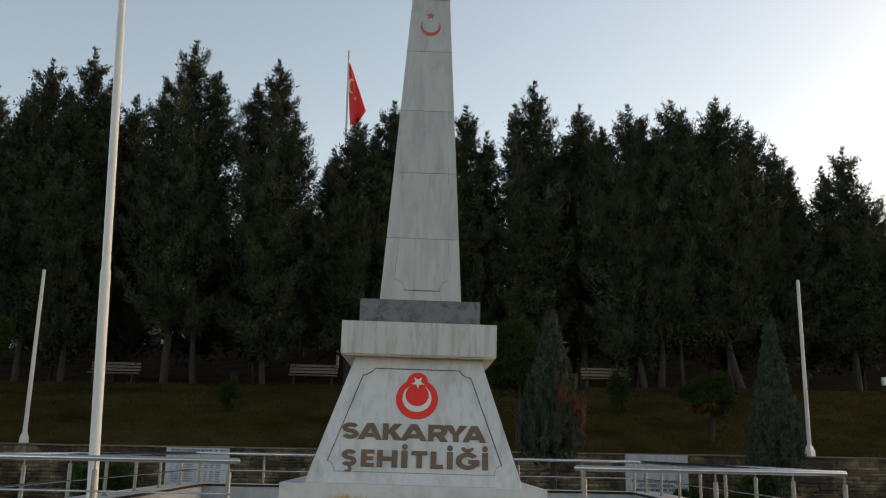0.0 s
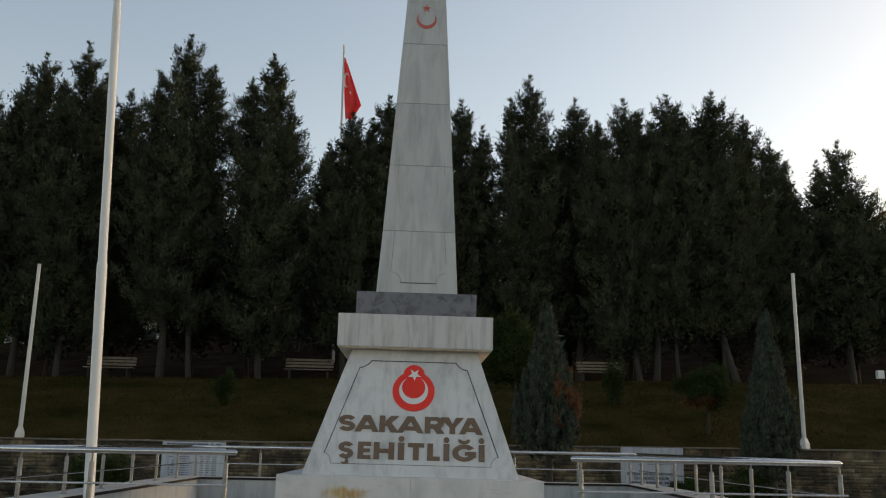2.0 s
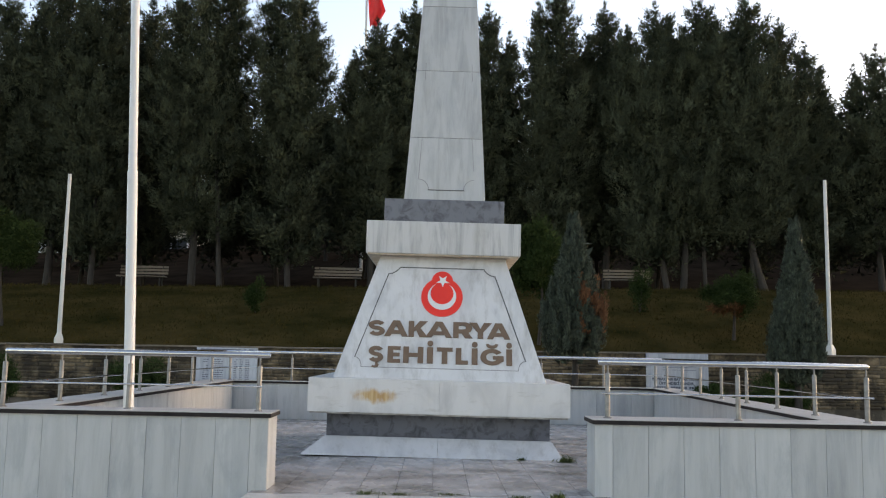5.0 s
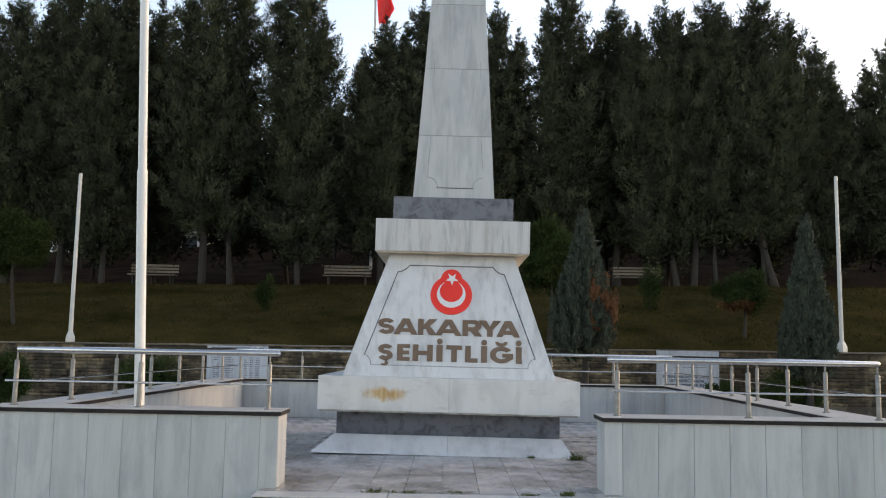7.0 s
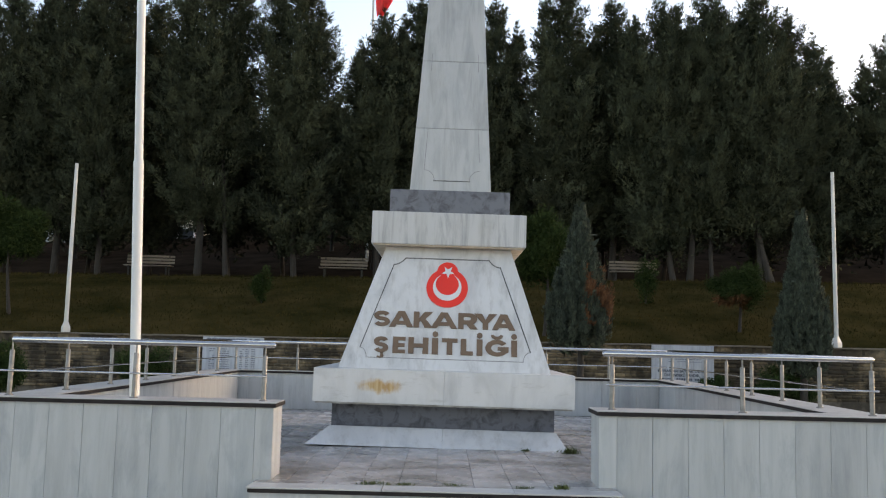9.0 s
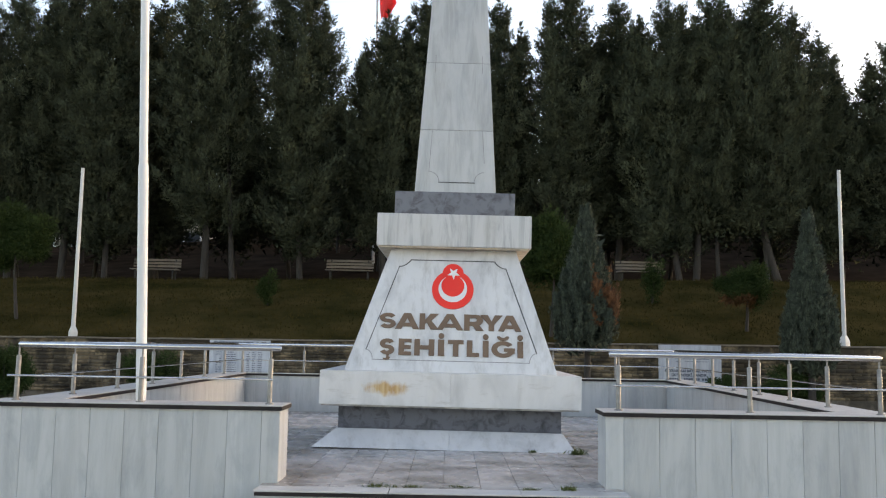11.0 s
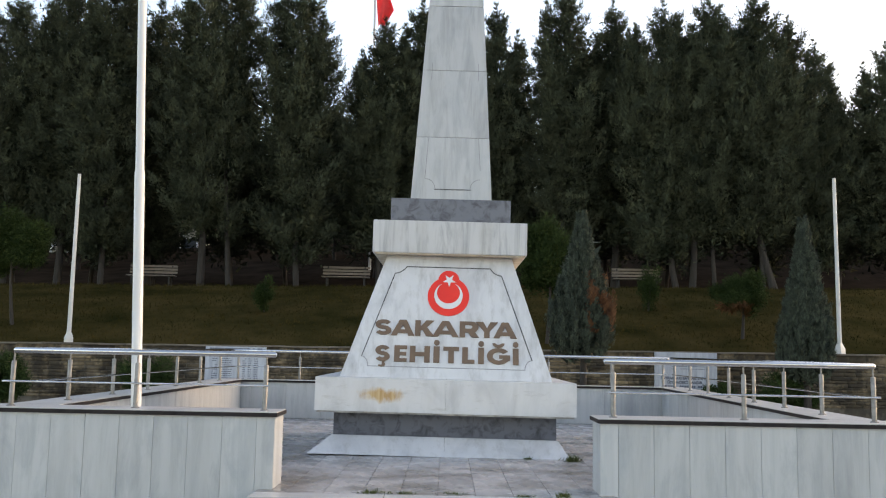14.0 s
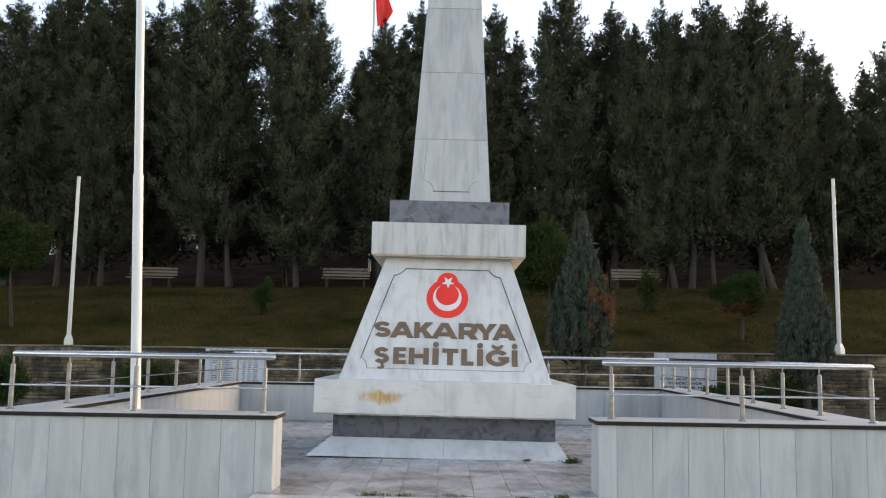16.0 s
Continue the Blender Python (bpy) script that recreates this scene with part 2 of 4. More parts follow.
PLASTER = plain("house_plaster", (0.55, 0.5, 0.42), (0.66, 0.6, 0.52), 1, 0.9, 0, b_strength=0.1)
WHITEWASH = plain("whitewash", (0.66, 0.67, 0.68), (0.76, 0.77, 0.78), 1, 0.9, 0, b_strength=0.1)
ROOF = plain("roof_tiles", (0.25, 0.10, 0.065), (0.36, 0.16, 0.10), 2, 0.85, 0, (1, 1, 1), 0.5)
GLASS = plain("dark_pane", (0.03, 0.035, 0.04), (0.05, 0.055, 0.06), 1, 0.1, 0, b_strength=0)


# ---------------------------------------------------------------- building helpers
def link_mesh(name, me, mat, parent=None, label="", m=None):
    if mat and not me.materials:
        me.materials.append(mat)
    ob = new(name, me)
    if parent:
        ob.parent = parent
    if m is not None:
        ob.matrix_basis = m
    if label:
        tagged(ob, label)
    return ob


def part(name, bm, mat, parent=None, label="", m=None, smooth=False):
    me = bpy.data.meshes.new(name)
    if smooth:
        for f in bm.faces:
            f.smooth = True
    bm.to_mesh(me)
    bm.free()
    return link_mesh(name, me, mat, parent, label, m)


def thing(name, m, label, category, group=""):
    e = new(name)
    e.empty_display_size = 0.2
    e.matrix_basis = m
    return tagged(e, label, category, group)


def box(x0, x1, y0, y1, z0, z1, bevel=0.0, bm=None):
    out = bm or bmesh.new()
    vs = bmesh.ops.create_cube(out, size=1.0)["verts"]
    bmesh.ops.transform(out, matrix=Matrix.Translation(((x0 + x1) / 2, (y0 + y1) / 2, (z0 + z1) / 2)) @ Matrix.Diagonal((x1 - x0, y1 - y0, z1 - z0, 1)), verts=vs)
    if bevel:
        bmesh.ops.bevel(out, geom=list({e for v in vs for e in v.link_edges}), offset=bevel, segments=2, affect='EDGES', profile=0.7)
    return out


def frustum(h0, h1, z0, z1, bevel=0.0):
    """A square block of half-widths h0 at z0 and h1 at z1."""
    bm = bmesh.new()
    rows = [[bm.verts.new((sx * h, sy * h, z)) for sx, sy in ((-1, -1), (1, -1), (1, 1), (-1, 1))] for h, z in ((h0, z0), (h1, z1))]
    for k in range(4):
        bm.faces.new((rows[0][k], rows[0][(k + 1) % 4], rows[1][(k + 1) % 4], rows[1][k]))
    bm.faces.new(rows[0][::-1])
    bm.faces.new(rows[1])
    if bevel:
        bmesh.ops.bevel(bm, geom=bm.edges[:], offset=bevel, segments=2, affect='EDGES', profile=0.7)
    return bm


def tube(points, radii, sides=12, bm=None, caps=True):
    """A round bar along the points, with a radius at each."""
    out = bm or bmesh.new()
    pts = [Vector(p) for p in points]
    rings = []
    for i, p in enumerate(pts):
        d = (pts[min(i + 1, len(pts) - 1)] - pts[max(i - 1, 0)]).normalized()
        q = d.to_track_quat('Z', 'Y')
        rings.append([out.verts.new(p + q @ Vector((radii[i] * math.cos(a), radii[i] * math.sin(a), 0)))
                      for a in (2 * math.pi * k / sides for k in range(sides))])
    for a, c in zip(rings, rings[1:]):
        for k in range(sides):
            f = out.faces.new((a[k], a[(k + 1) % sides], c[(k + 1) % sides], c[k]))
            f.smooth = True
    if caps:
        for f in (out.faces.new(rings[0][::-1]), out.faces.new(rings[-1])):
            for e in f.edges:
                e.smooth = False
    return out


def outline_prism(loops, depth):
    """A flat shape in the xz plane, given as closed loops, pushed out by depth towards -y."""
    bm = bmesh.new()
    edges = []
    for lp in loops:
        vs = [bm.verts.new((x, 0, z)) for x, z in lp]
        edges += [bm.edges.new((vs[k], vs[(k + 1) % len(vs)])) for k in range(len(vs))]
    bmesh.ops.triangle_fill(bm, use_beauty=True, use_dissolve=False, edges=edges)
    r = bmesh.ops.extrude_face_region(bm, geom=bm.faces[:])
    bmesh.ops.translate(bm, vec=(0, -depth, 0), verts=[g for g in r["geom"] if isinstance(g, bmesh.types.BMVert)])
    bmesh.ops.recalc_face_normals(bm, faces=bm.faces[:])
    return bm


def circle(cx, cz, r, n=48, a0=0.0, a1=2 * math.pi):
    return [(cx + r * math.cos(a0 + (a1 - a0) * k / n), cz + r * math.sin(a0 + (a1 - a0) * k / n)) for k in range(n)]


def crescent(c0, r0, c1, r1, n=40):
    """Outer ring round (0, c0), inner ring round (0, c1): open at the top."""
    d = c1 - c0
    z = (r0 * r0 - r1 * r1 + d * d) / (2 * d)
    x = math.sqrt(max(r0 * r0 - z * z, 1e-6))
    t0, t1 = math.atan2(z, x), math.atan2(z - d, x)
    outer = [(r0 * math.cos(a), c0 + r0 * math.sin(a)) for a in (t0 - (math.pi + 2 * t0) * k / n for k in range(n + 1))]
    inner = [(r1 * math.cos(a), c1 + r1 * math.sin(a)) for a in (math.pi - t1 + (math.pi + 2 * t1) * k / n for k in range(1, n))]
    return outer + inner


def star(cx, cz, r, up=90.0):
    return [(cx + (r if k % 2 == 0 else r * 0.40) * math.cos(radians(up + 36 * k)), cz + (r if k % 2 == 0 else r * 0.40) * math.sin(radians(up + 36 * k))) for k in range(10)]


def mesh_arrays(name, verts, tris, soft=None):
    me = bpy.data.meshes.new(name)
    me.vertices.add(len(verts))
    me.vertices.foreach_set("co", np.ascontiguousarray(verts, dtype=np.float32).ravel())
    me.loops.add(len(tris) * 3)
    me.loops.foreach_set("vertex_index", np.ascontiguousarray(tris, dtype=np.int32).ravel())
    me.polygons.add(len(tris))
    me.polygons.foreach_set("loop_start", np.arange(0, len(tris) * 3, 3, dtype=np.int32))
    me.update(calc_edges=True)
    if soft is not None:
        at = me.attributes.new("soft_normal", 'FLOAT_VECTOR', 'POINT')
        at.data.foreach_set("vector", np.ascontiguousarray(np.repeat(soft, 3, axis=0), dtype=np.float32).ravel())
    return me


# ---------------------------------------------------------------- ground
WALL_Y = 22.2        # face of the stone retaining wall
CREST = 30.5


def crest_z(x):
    return 1.6 + CREST * (0.0700 + 0.0125 * max(-0.7, min(0.7, x / CREST)))


def land(x, y):
    """Height of the ground."""
    if y <= WALL_Y + 0.2:
        return 0.0
    top = crest_z(x)
    foot = 1.58
    if y < CREST:
        t = (y - WALL_Y - 0.3) / (CREST - WALL_Y - 0.3)
        t = max(t, 0)
        z = foot + (top - foot) * (t * 1.15 - 0.15 * t * t * t)
        return z + 0.05 * math.sin(math.pi * t) * noise.noise((x * 0.5, y * 0.5, 1))
    if y < 40:
        return top + (y - CREST) * 0.045 + 0.04 * noise.noise((x * 0.6, y * 0.6, 2))
    base = top + 9.5 * 0.045
    if y < 95:
        side = 0.19 + 0.09 * max(0, min(1, (x + 18) / 20))
        return base + (y - 40) * side + 0.3 * noise.noise((x * 0.1, y * 0.1, 3))
    return base + 55 * 0.24 + (y - 95) * 0.002


xs = [-3000, -800, -250, -90, -50, -30] + [-22 + k * 1.0 for k in range(45)] + [30, 50, 90, 250, 800, 3000]
ys = [-3000, -500, -100, -30, -10, 0, 5, 10, 15, 20, WALL_Y + 0.15, WALL_Y + 0.22] + [22.7 + 0.65 * k for k in range(13)] + [31.2, 32, 33, 34, 36, 38, 40, 44, 50, 58, 68, 80, 95, 200, 600, 3000]
gb = bmesh.new()
gv = [[gb.verts.new((x, y, land(x, y))) for x in xs] for y in ys]
for j in range(len(ys) - 1):
    for i in range(len(xs) - 1):
        f = gb.faces.new((gv[j][i], gv[j][i + 1], gv[j + 1][i + 1], gv[j + 1][i]))
        f.smooth = j > 11
        yc = (ys[j] + ys[j + 1]) / 2
        f.material_index = 0 if yc < WALL_Y + 0.25 else (1 if yc < CREST + 0.4 else 2)
ground = part("ground", gb, PAVING)
ground.data.materials.append(GRASS_GROUND)
ground.data.materials.append(SOIL)
tagged(ground, "grey paved square rising behind to a grassy bank", "ground", kind="structure")


# ---------------------------------------------------------------- walled platform
FLOOR = 0.41
COPE0, COPE1 = 1.011, 1.052
FRONT, THICK = 7.8, 0.42
REAR = 15.5

slab_bm = box(-3.85, 4.0, FRONT + 0.02, REAR + 0.25, 0.0, FLOOR - 0.02)
platform = tagged(part("platform", slab_bm, MORTAR), "raised platform paved with grey marble tiles", "platform", kind="structure")
for x0, x1 in ((-1.555, -0.474), (-0.466, 0.602), (0.606, 1.475)):
    part("landing", box(x0, x1, FRONT - 0.40, FRONT - 0.152, FLOOR - 0.012, FLOOR, 0.003), COPING, platform, "pale marble landing slab")
part("landing_edge", box(-1.545, 1.465, FRONT - 0.39, FRONT + 0.015, FLOOR - 0.045, FLOOR - 0.0125), EDGE, platform, "black stone edge under the slab")
part("landing_base", box(-1.53, 1.45, FRONT - 0.37, FRONT + 0.015, 0.0, FLOOR - 0.046), PANEL, platform)
part("step", box(-1.555, 1.475, FRONT - 0.73, FRONT - 0.375, 0.0, 0.205, 0.004), COPING, platform, "pale marble step")


def clad_wall(name, a, c, thick, label, width=0.303, ends=(0, 0), first=None, floor=0.0, both=False):
    """A low wall from a to c (plan points of its one face), thickness to the left of a->c; panels on that face and, with both, on the other."""
    a, c = Vector((*a, 0)), Vector((*c, 0))
    d = c - a
    n = d.length
    m = Matrix.Translation(a) @ Matrix.Rotation(math.atan2(d.y, d.x), 4, 'Z')
    core = part(name, box(0.012, n - 0.012, 0.02, thick - 0.02, 0.0, COPE0), MORTAR, None, "", m)
    tagged(core, label, "wall", kind="structure")
    faces = [(0.0, 0.018)] + ([(thick - 0.018, thick)] if both else [])
    for y0, y1 in faces:
        cuts = [0.0]
        x = first if first else width
        while x < n - 0.06:
            cuts.append(x)
            x += width
        cuts.append(n)
        z0 = floor if y0 == 0.0 else FLOOR
        shared = {}
        for p, q in zip(cuts, cuts[1:]):
            w = round(q - p, 3)
            if w not in shared:
                bm = box(0.0012, w - 0.0012, y0, y1, z0 + 0.002, COPE0, 0.002)
                shared[w] = bpy.data.meshes.new("panel")
                bm.to_mesh(shared[w])
                bm.free()
            jig = random.uniform(-0.0012, 0.0012)
            link_mesh("panel", shared[w], PANEL, core, "", Matrix.Translation((p, jig, 0)))
    for e, x0 in ((ends[0], -0.002), (ends[1], n - 0.016)):
        if e:
            part("end_panel", box(x0, x0 + 0.018, 0.0185, thick - 0.0185, FLOOR, COPE0, 0.002), PANEL, core)
    o = 0.022
    x0, x1 = (-o if ends[0] else 0), (n + o if ends[1] else n)
    part("coping_edge", box(x0, x1, -o, thick + o, COPE0 + 0.001, COPE1 - 0.007, 0.003), EDGE, core, "black stone edge of the coping")
    part("coping", box(x0 + 0.004, x1 - 0.004, -o + 0.004, thick + o - 0.004, COPE1 - 0.0065, COPE1, 0.002), COPING, core, "pale stone coping")
    return core


clad_wall("wall_front_left", (-4.0, FRONT), (-1.432, FRONT), THICK, "low wall clad in veined white marble panels beside the entrance", first=0.07, width=0.293, ends=(0, 1), both=True)
clad_wall("wall_front_right", (1.34, FRONT), (4.05, FRONT), THICK, "low wall clad in veined white marble panels beside the entrance", first=0.152, width=0.3025, ends=(1, 0), both=True)
# the side walls run a little out of square
LF, LR = (-3.49, FRONT + THICK + 0.025), (-3.47, REAR)
RF, RR = (3.50, FRONT + THICK + 0.025), (3.68, REAR)
clad_wall("wall_left", LF, LR, 0.42, "low side wall clad in veined white marble panels", width=0.6, floor=FLOOR)
clad_wall("wall_right", RR, RF, 0.42, "low side wall clad in veined white marble panels", width=0.6, floor=FLOOR)
clad_wall("wall_rear", (-3.9, REAR + 0.025), (4.1, REAR + 0.025), 0.28, "low rear wall clad in veined white marble panels", width=0.6, floor=FLOOR)


# ---------------------------------------------------------------- steel railings
def railing(a, c, posts, top, mid, label):
    """A handrail on the coping from a to c; posts at these distances along it; top and mid: the spans of the two bars."""
    a, c = Vector((*a, COPE1)), Vector((*c, COPE1))
    d = c - a
    base = thing("railing", Matrix.Translation(a) @ Matrix.Rotation(math.atan2(d.y, d.x), 4, 'Z'), label, "railing", "steel railings on the low walls")
    h = 0.484
    lower = bpy.data.meshes.new("post")
    bm = tube([(0, 0, 0), (0, 0, 0.385), (0, 0, 0.392)], [0.021, 0.021, 0.017], 14)
    bm.to_mesh(lower), bm.free()
    pin = bpy.data.meshes.new("pin")
    bm = tube([(0, 0, 0.385), (0, 0, h - 0.012)], [0.008, 0.008], 8)
    bm.to_mesh(pin), bm.free()
    foot = bpy.data.meshes.new("flange")
    bm = tube([(0, 0, 0.0), (0, 0, 0.006), (0, 0, 0.012)], [0.037, 0.037, 0.024], 14)
    bm.to_mesh(foot), bm.free()
    for x in posts:
        m = Matrix.Translation((x, 0, 0)) @ Matrix.Rotation(radians(random.uniform(-0.6, 0.6)), 4, 'Y')
        p = link_mesh("post", lower, POST_STEEL, base, "", m)
        link_mesh("pin", pin, POST_STEEL, p)
        link_mesh("flange", foot, POST_STEEL, p)
    part("handrail", tube([(top[0], 0, h - 0.004), (top[0] + 0.012, 0, h), (top[1] - 0.012, 0, h), (top[1], 0, h - 0.004)], [0.016, 0.025, 0.025, 0.016], 16), STEEL, base)
    part("middle_bar", tube([(mid[0], -0.024, 0.214), (mid[1], -0.024, 0.214)], [0.009, 0.009], 10), STEEL, base)
    return base


FY = FRONT + 0.18
railing((-3.78, FY), (-1.4, FY), [0.0, 1.09, 2.22], (0.0, 2.31), (-0.08, 2.25), "brushed steel handrail on the low front wall")
railing((1.3, FY), (3.8, FY), [0.18, 1.32, 2.45], (0.10, 2.47), (0.13, 2.50), "brushed steel handrail on the low front wall")
lm = Vector((LR[0] - LF[0], LR[1] - LF[1])).length
railing((LF[0] - 0.17, LF[1] - 0.1), (LR[0] - 0.17, LR[1]), [0.74 + 1.17 * k for k in range(6)], (-0.02, lm + 0.2), (0.0, lm + 0.2), "brushed steel handrail along the side wall")
railing((RF[0] + 0.17, RF[1] - 0.1), (RR[0] + 0.17, RR[1]), [0.79 + 1.06 * k for k in range(7)], (-0.02, lm + 0.2), (0.0, lm + 0.2), "brushed steel handrail along the side wall")
railing((-3.66, REAR + 0.165), (3.86, REAR + 0.165), [0.1, 1.16, 2.23, 3.3, 4.37, 5.44, 6.51, 7.4], (0.0, 7.5), (0.0, 7.5), "brushed steel handrail along the rear wall")


# ---------------------------------------------------------------- monument
LEAN = math.degrees(math.atan(0.0095))
monument = thing("monument", pose(0.012, 11.82, FLOOR, 0, LEAN, 0), "white marble obelisk on a tapering lettered pedestal", "monument")


def up(z):
    return z - FLOOR


for side in (-1, 1):
    sk = frustum(1.475, 1.30, 0.0, up(0.612), 0.006)
    for v in sk.verts:
        if v.co.z < 0.1:
            v.co.x -= 0.045 + (0.03 if v.co.x < 0 else 0.0)
    cut = bmesh.ops.bisect_plane(sk, geom=sk.verts[:] + sk.edges[:] + sk.faces[:], plane_co=(0.0015 * side, 0, 0), plane_no=(-side, 0, 0), clear_outer=True)
    bmesh.ops.holes_fill(sk, edges=[e for e in cut["geom_cut"] if isinstance(e, bmesh.types.BMEdge)])
    part("skirt", sk, MARBLE, monument, "sloping white marble skirt")
part("base_course", frustum(1.281, 1.281, up(0.60), up(0.871), 0.004), LOW_GRANITE, monument, "dark grey granite course")
for x0, x1 in ((-1.4825, 0.0), (0.0015, 1.4825)):
    part("base_block", box(x0, x1, -1.4825, 1.4825, up(0.892), up(1.27), 0.004), BLOCK, monument, "white marble block with a rust stain")
part("mortar_bed", box(-1.458, 1.463, -1.468, 1.468, up(0.872), up(0.891), 0.004), BED, monument, "pale crumbling mortar bed")
pedestal = part("pedestal", frustum(1.238, 0.764, up(1.27), up(2.750), 0.006), MARBLE, monument, "tapering white marble pedestal")
part("cornice_slab", box(-0.937, 0.937, -0.937, 0.937, up(2.769), up(3.165), 0.008), STREAK, monument, "streaked white marble slab")
part("mortar_bed", box(-0.915, 0.915, -0.915, 0.915, up(2.7505), up(2.7685)), SOFFIT, monument, "beige stained mortar bed under the slab")
part("granite_course", frustum(0.742, 0.742, up(3.165), up(3.471), 0.005), GRANITE, monument, "dark grey granite course")


def half(z):
    return 0.5155 - 0.0589 * (z - 3.471)


CUTS = [3.471, 4.318, 5.218, 6.105, 6.99, 7.79]
for z0, z1 in zip(CUTS, CUTS[1:]):
    part("shaft_block", frustum(half(z0 + 0.002), half(z1 - 0.004), up(z0) + 0.002, up(z1) - 0.004, 0.004), OBELISK, monument, "grey-white marble shaft block")
    if z1 < 7.7:
        part("shaft_joint", frustum(half(z1) - 0.007, half(z1) - 0.007, up(z1) - 0.012, up(z1) + 0.01), FAINT, monument, "grey mortar joint")
part("pyramid_cap", frustum(half(7.79) + 0.002, 0.004, up(7.795), up(8.09)), OBELISK, monument, "grey marble pyramid cap")

# the front face of the pedestal: x across, v up the slope from its foot
SLOPE = math.atan2(1.238 - 0.758, 1.499)
FACE = Matrix.Translation((0, -1.238, up(1.27))) @ Matrix.Rotation(-SLOPE, 4, 'X')


def on_face(lift):
    return FACE @ Matrix.Translation((0, -lift, 0))


def v_of(z):
    return (z - 1.27) / math.cos(SLOPE)


def strip(points, w, depth=0.003):
    bm = bmesh.new()
    for (x0, z0), (x1, z1) in zip(points, points[1:]):
        d = Vector((x1 - x0, 0, z1 - z0))
        n = Vector((-d.z, 0, d.x)).normalized() * w / 2
        e = d.normalized() * w * 0.3
        a, c = Vector((x0, 0, z0)) - e, Vector((x1, 0, z1)) + e
        q = [bm.verts.new(p) for p in (a + n, a - n, c - n, c + n)]
        r = [bm.verts.new(v.co + Vector((0, -depth, 0))) for v in q]
        bm.faces.new(r)
        for k in range(4):
            bm.faces.new((q[k], q[(k + 1) % 4], r[(k + 1) % 4], r[k]))
    bmesh.ops.recalc_face_normals(bm, faces=bm.faces[:])
    return bm


def notch(corner, a, c, n=7):
    """A concave quarter turn from a to c, hollow towards the corner."""
    out = []
    for k in range(n + 1):
        t = k / n * math.pi / 2
        out.append((corner[0] + (a[0] - corner[0]) * math.cos(t) + (c[0] - corner[0]) * math.sin(t),
                    corner[1] + (a[1] - corner[1]) * math.cos(t) + (c[1] - corner[1]) * math.sin(t)))
    return out


vt, vt2, vb, vb2 = v_of(2.609), v_of(2.523), v_of(1.512), v_of(1.40)
tl = notch((-0.60, vt), (-0.515, vt), (-0.655, vt2))
tr = notch((0.60, vt), (0.505, vt), (0.64, vt2))
bl = notch((-1.0, vb2), (-1.0, vb), (-0.92, vb2))
br = notch((1.0, vb2), (1.0, vb), (0.915, vb2))
part("top_border_line", strip(tl[::-1] + tr, 0.013), INK, pedestal, "", on_face(0.0))
part("side_border_line", strip([tl[-1], bl[0]], 0.011), INK, pedestal, "", on_face(0.0))
part("side_border_line", strip([tr[-1], br[0]], 0.013), INK, pedestal, "", on_face(0.0))
part("bottom_border_line", strip(bl + br[::-1], 0.008), FAINT, pedestal, "", on_face(0.0))

vc = v_of(2.25)
theta = math.acos((0.25 ** 2 + 0.205 ** 2 - 0.128 ** 2) / (2 * 0.25 * 0.205))
alpha = math.acos((0.128 ** 2 + 0.205 ** 2 - 0.25 ** 2) / (2 * 0.128 * 0.205))
badge = circle(0, 0, 0.25, 60, math.pi / 2 + theta, math.pi / 2 + 2 * math.pi - theta) + \
    circle(0, 0.205, 0.128, 40, -math.pi / 2 + alpha, 3 * math.pi / 2 - alpha)
emblem = part("emblem", outline_prism([badge], 0.012), RED, monument, "red enamel emblem", on_face(0.0) @ Matrix.Translation((0, 0, vc)))
part("crescent", outline_prism([crescent(0.007, 0.172, 0.045, 0.139)], 0.004), WHITE, emblem, "white crescent", Matrix.Translation((0, -0.0125, 0)))
part("star", outline_prism([star(0.006, 0.207, 0.082, -90)], 0.004), WHITE, emblem, "white star", Matrix.Translation((0, -0.0125, 0)))


STEM, BAR = 0.066, 0.047


def ribbon(spine, half_x, half_z):
    """The outline of a thick stroke along a spine."""
    left, right = [], []
    for i, (x, z) in enumerate(spine):
        a, c = spine[max(i - 1, 0)], spine[min(i + 1, len(spine) - 1)]
        d = Vector((c[0] - a[0], c[1] - a[1])).normalized()
        left.append((x - d.y * half_x, z + d.x * half_z))
        right.append((x + d.y * half_x, z - d.x * half_z))
    return left + right[::-1]


def oval(cx, cz, rx, rz, a0, a1, n=14):
    return [(cx + rx * math.cos(radians(a0 + (a1 - a0) * k / n)), cz + rz * math.sin(radians(a0 + (a1 - a0) * k / n))) for k in range(n + 1)]


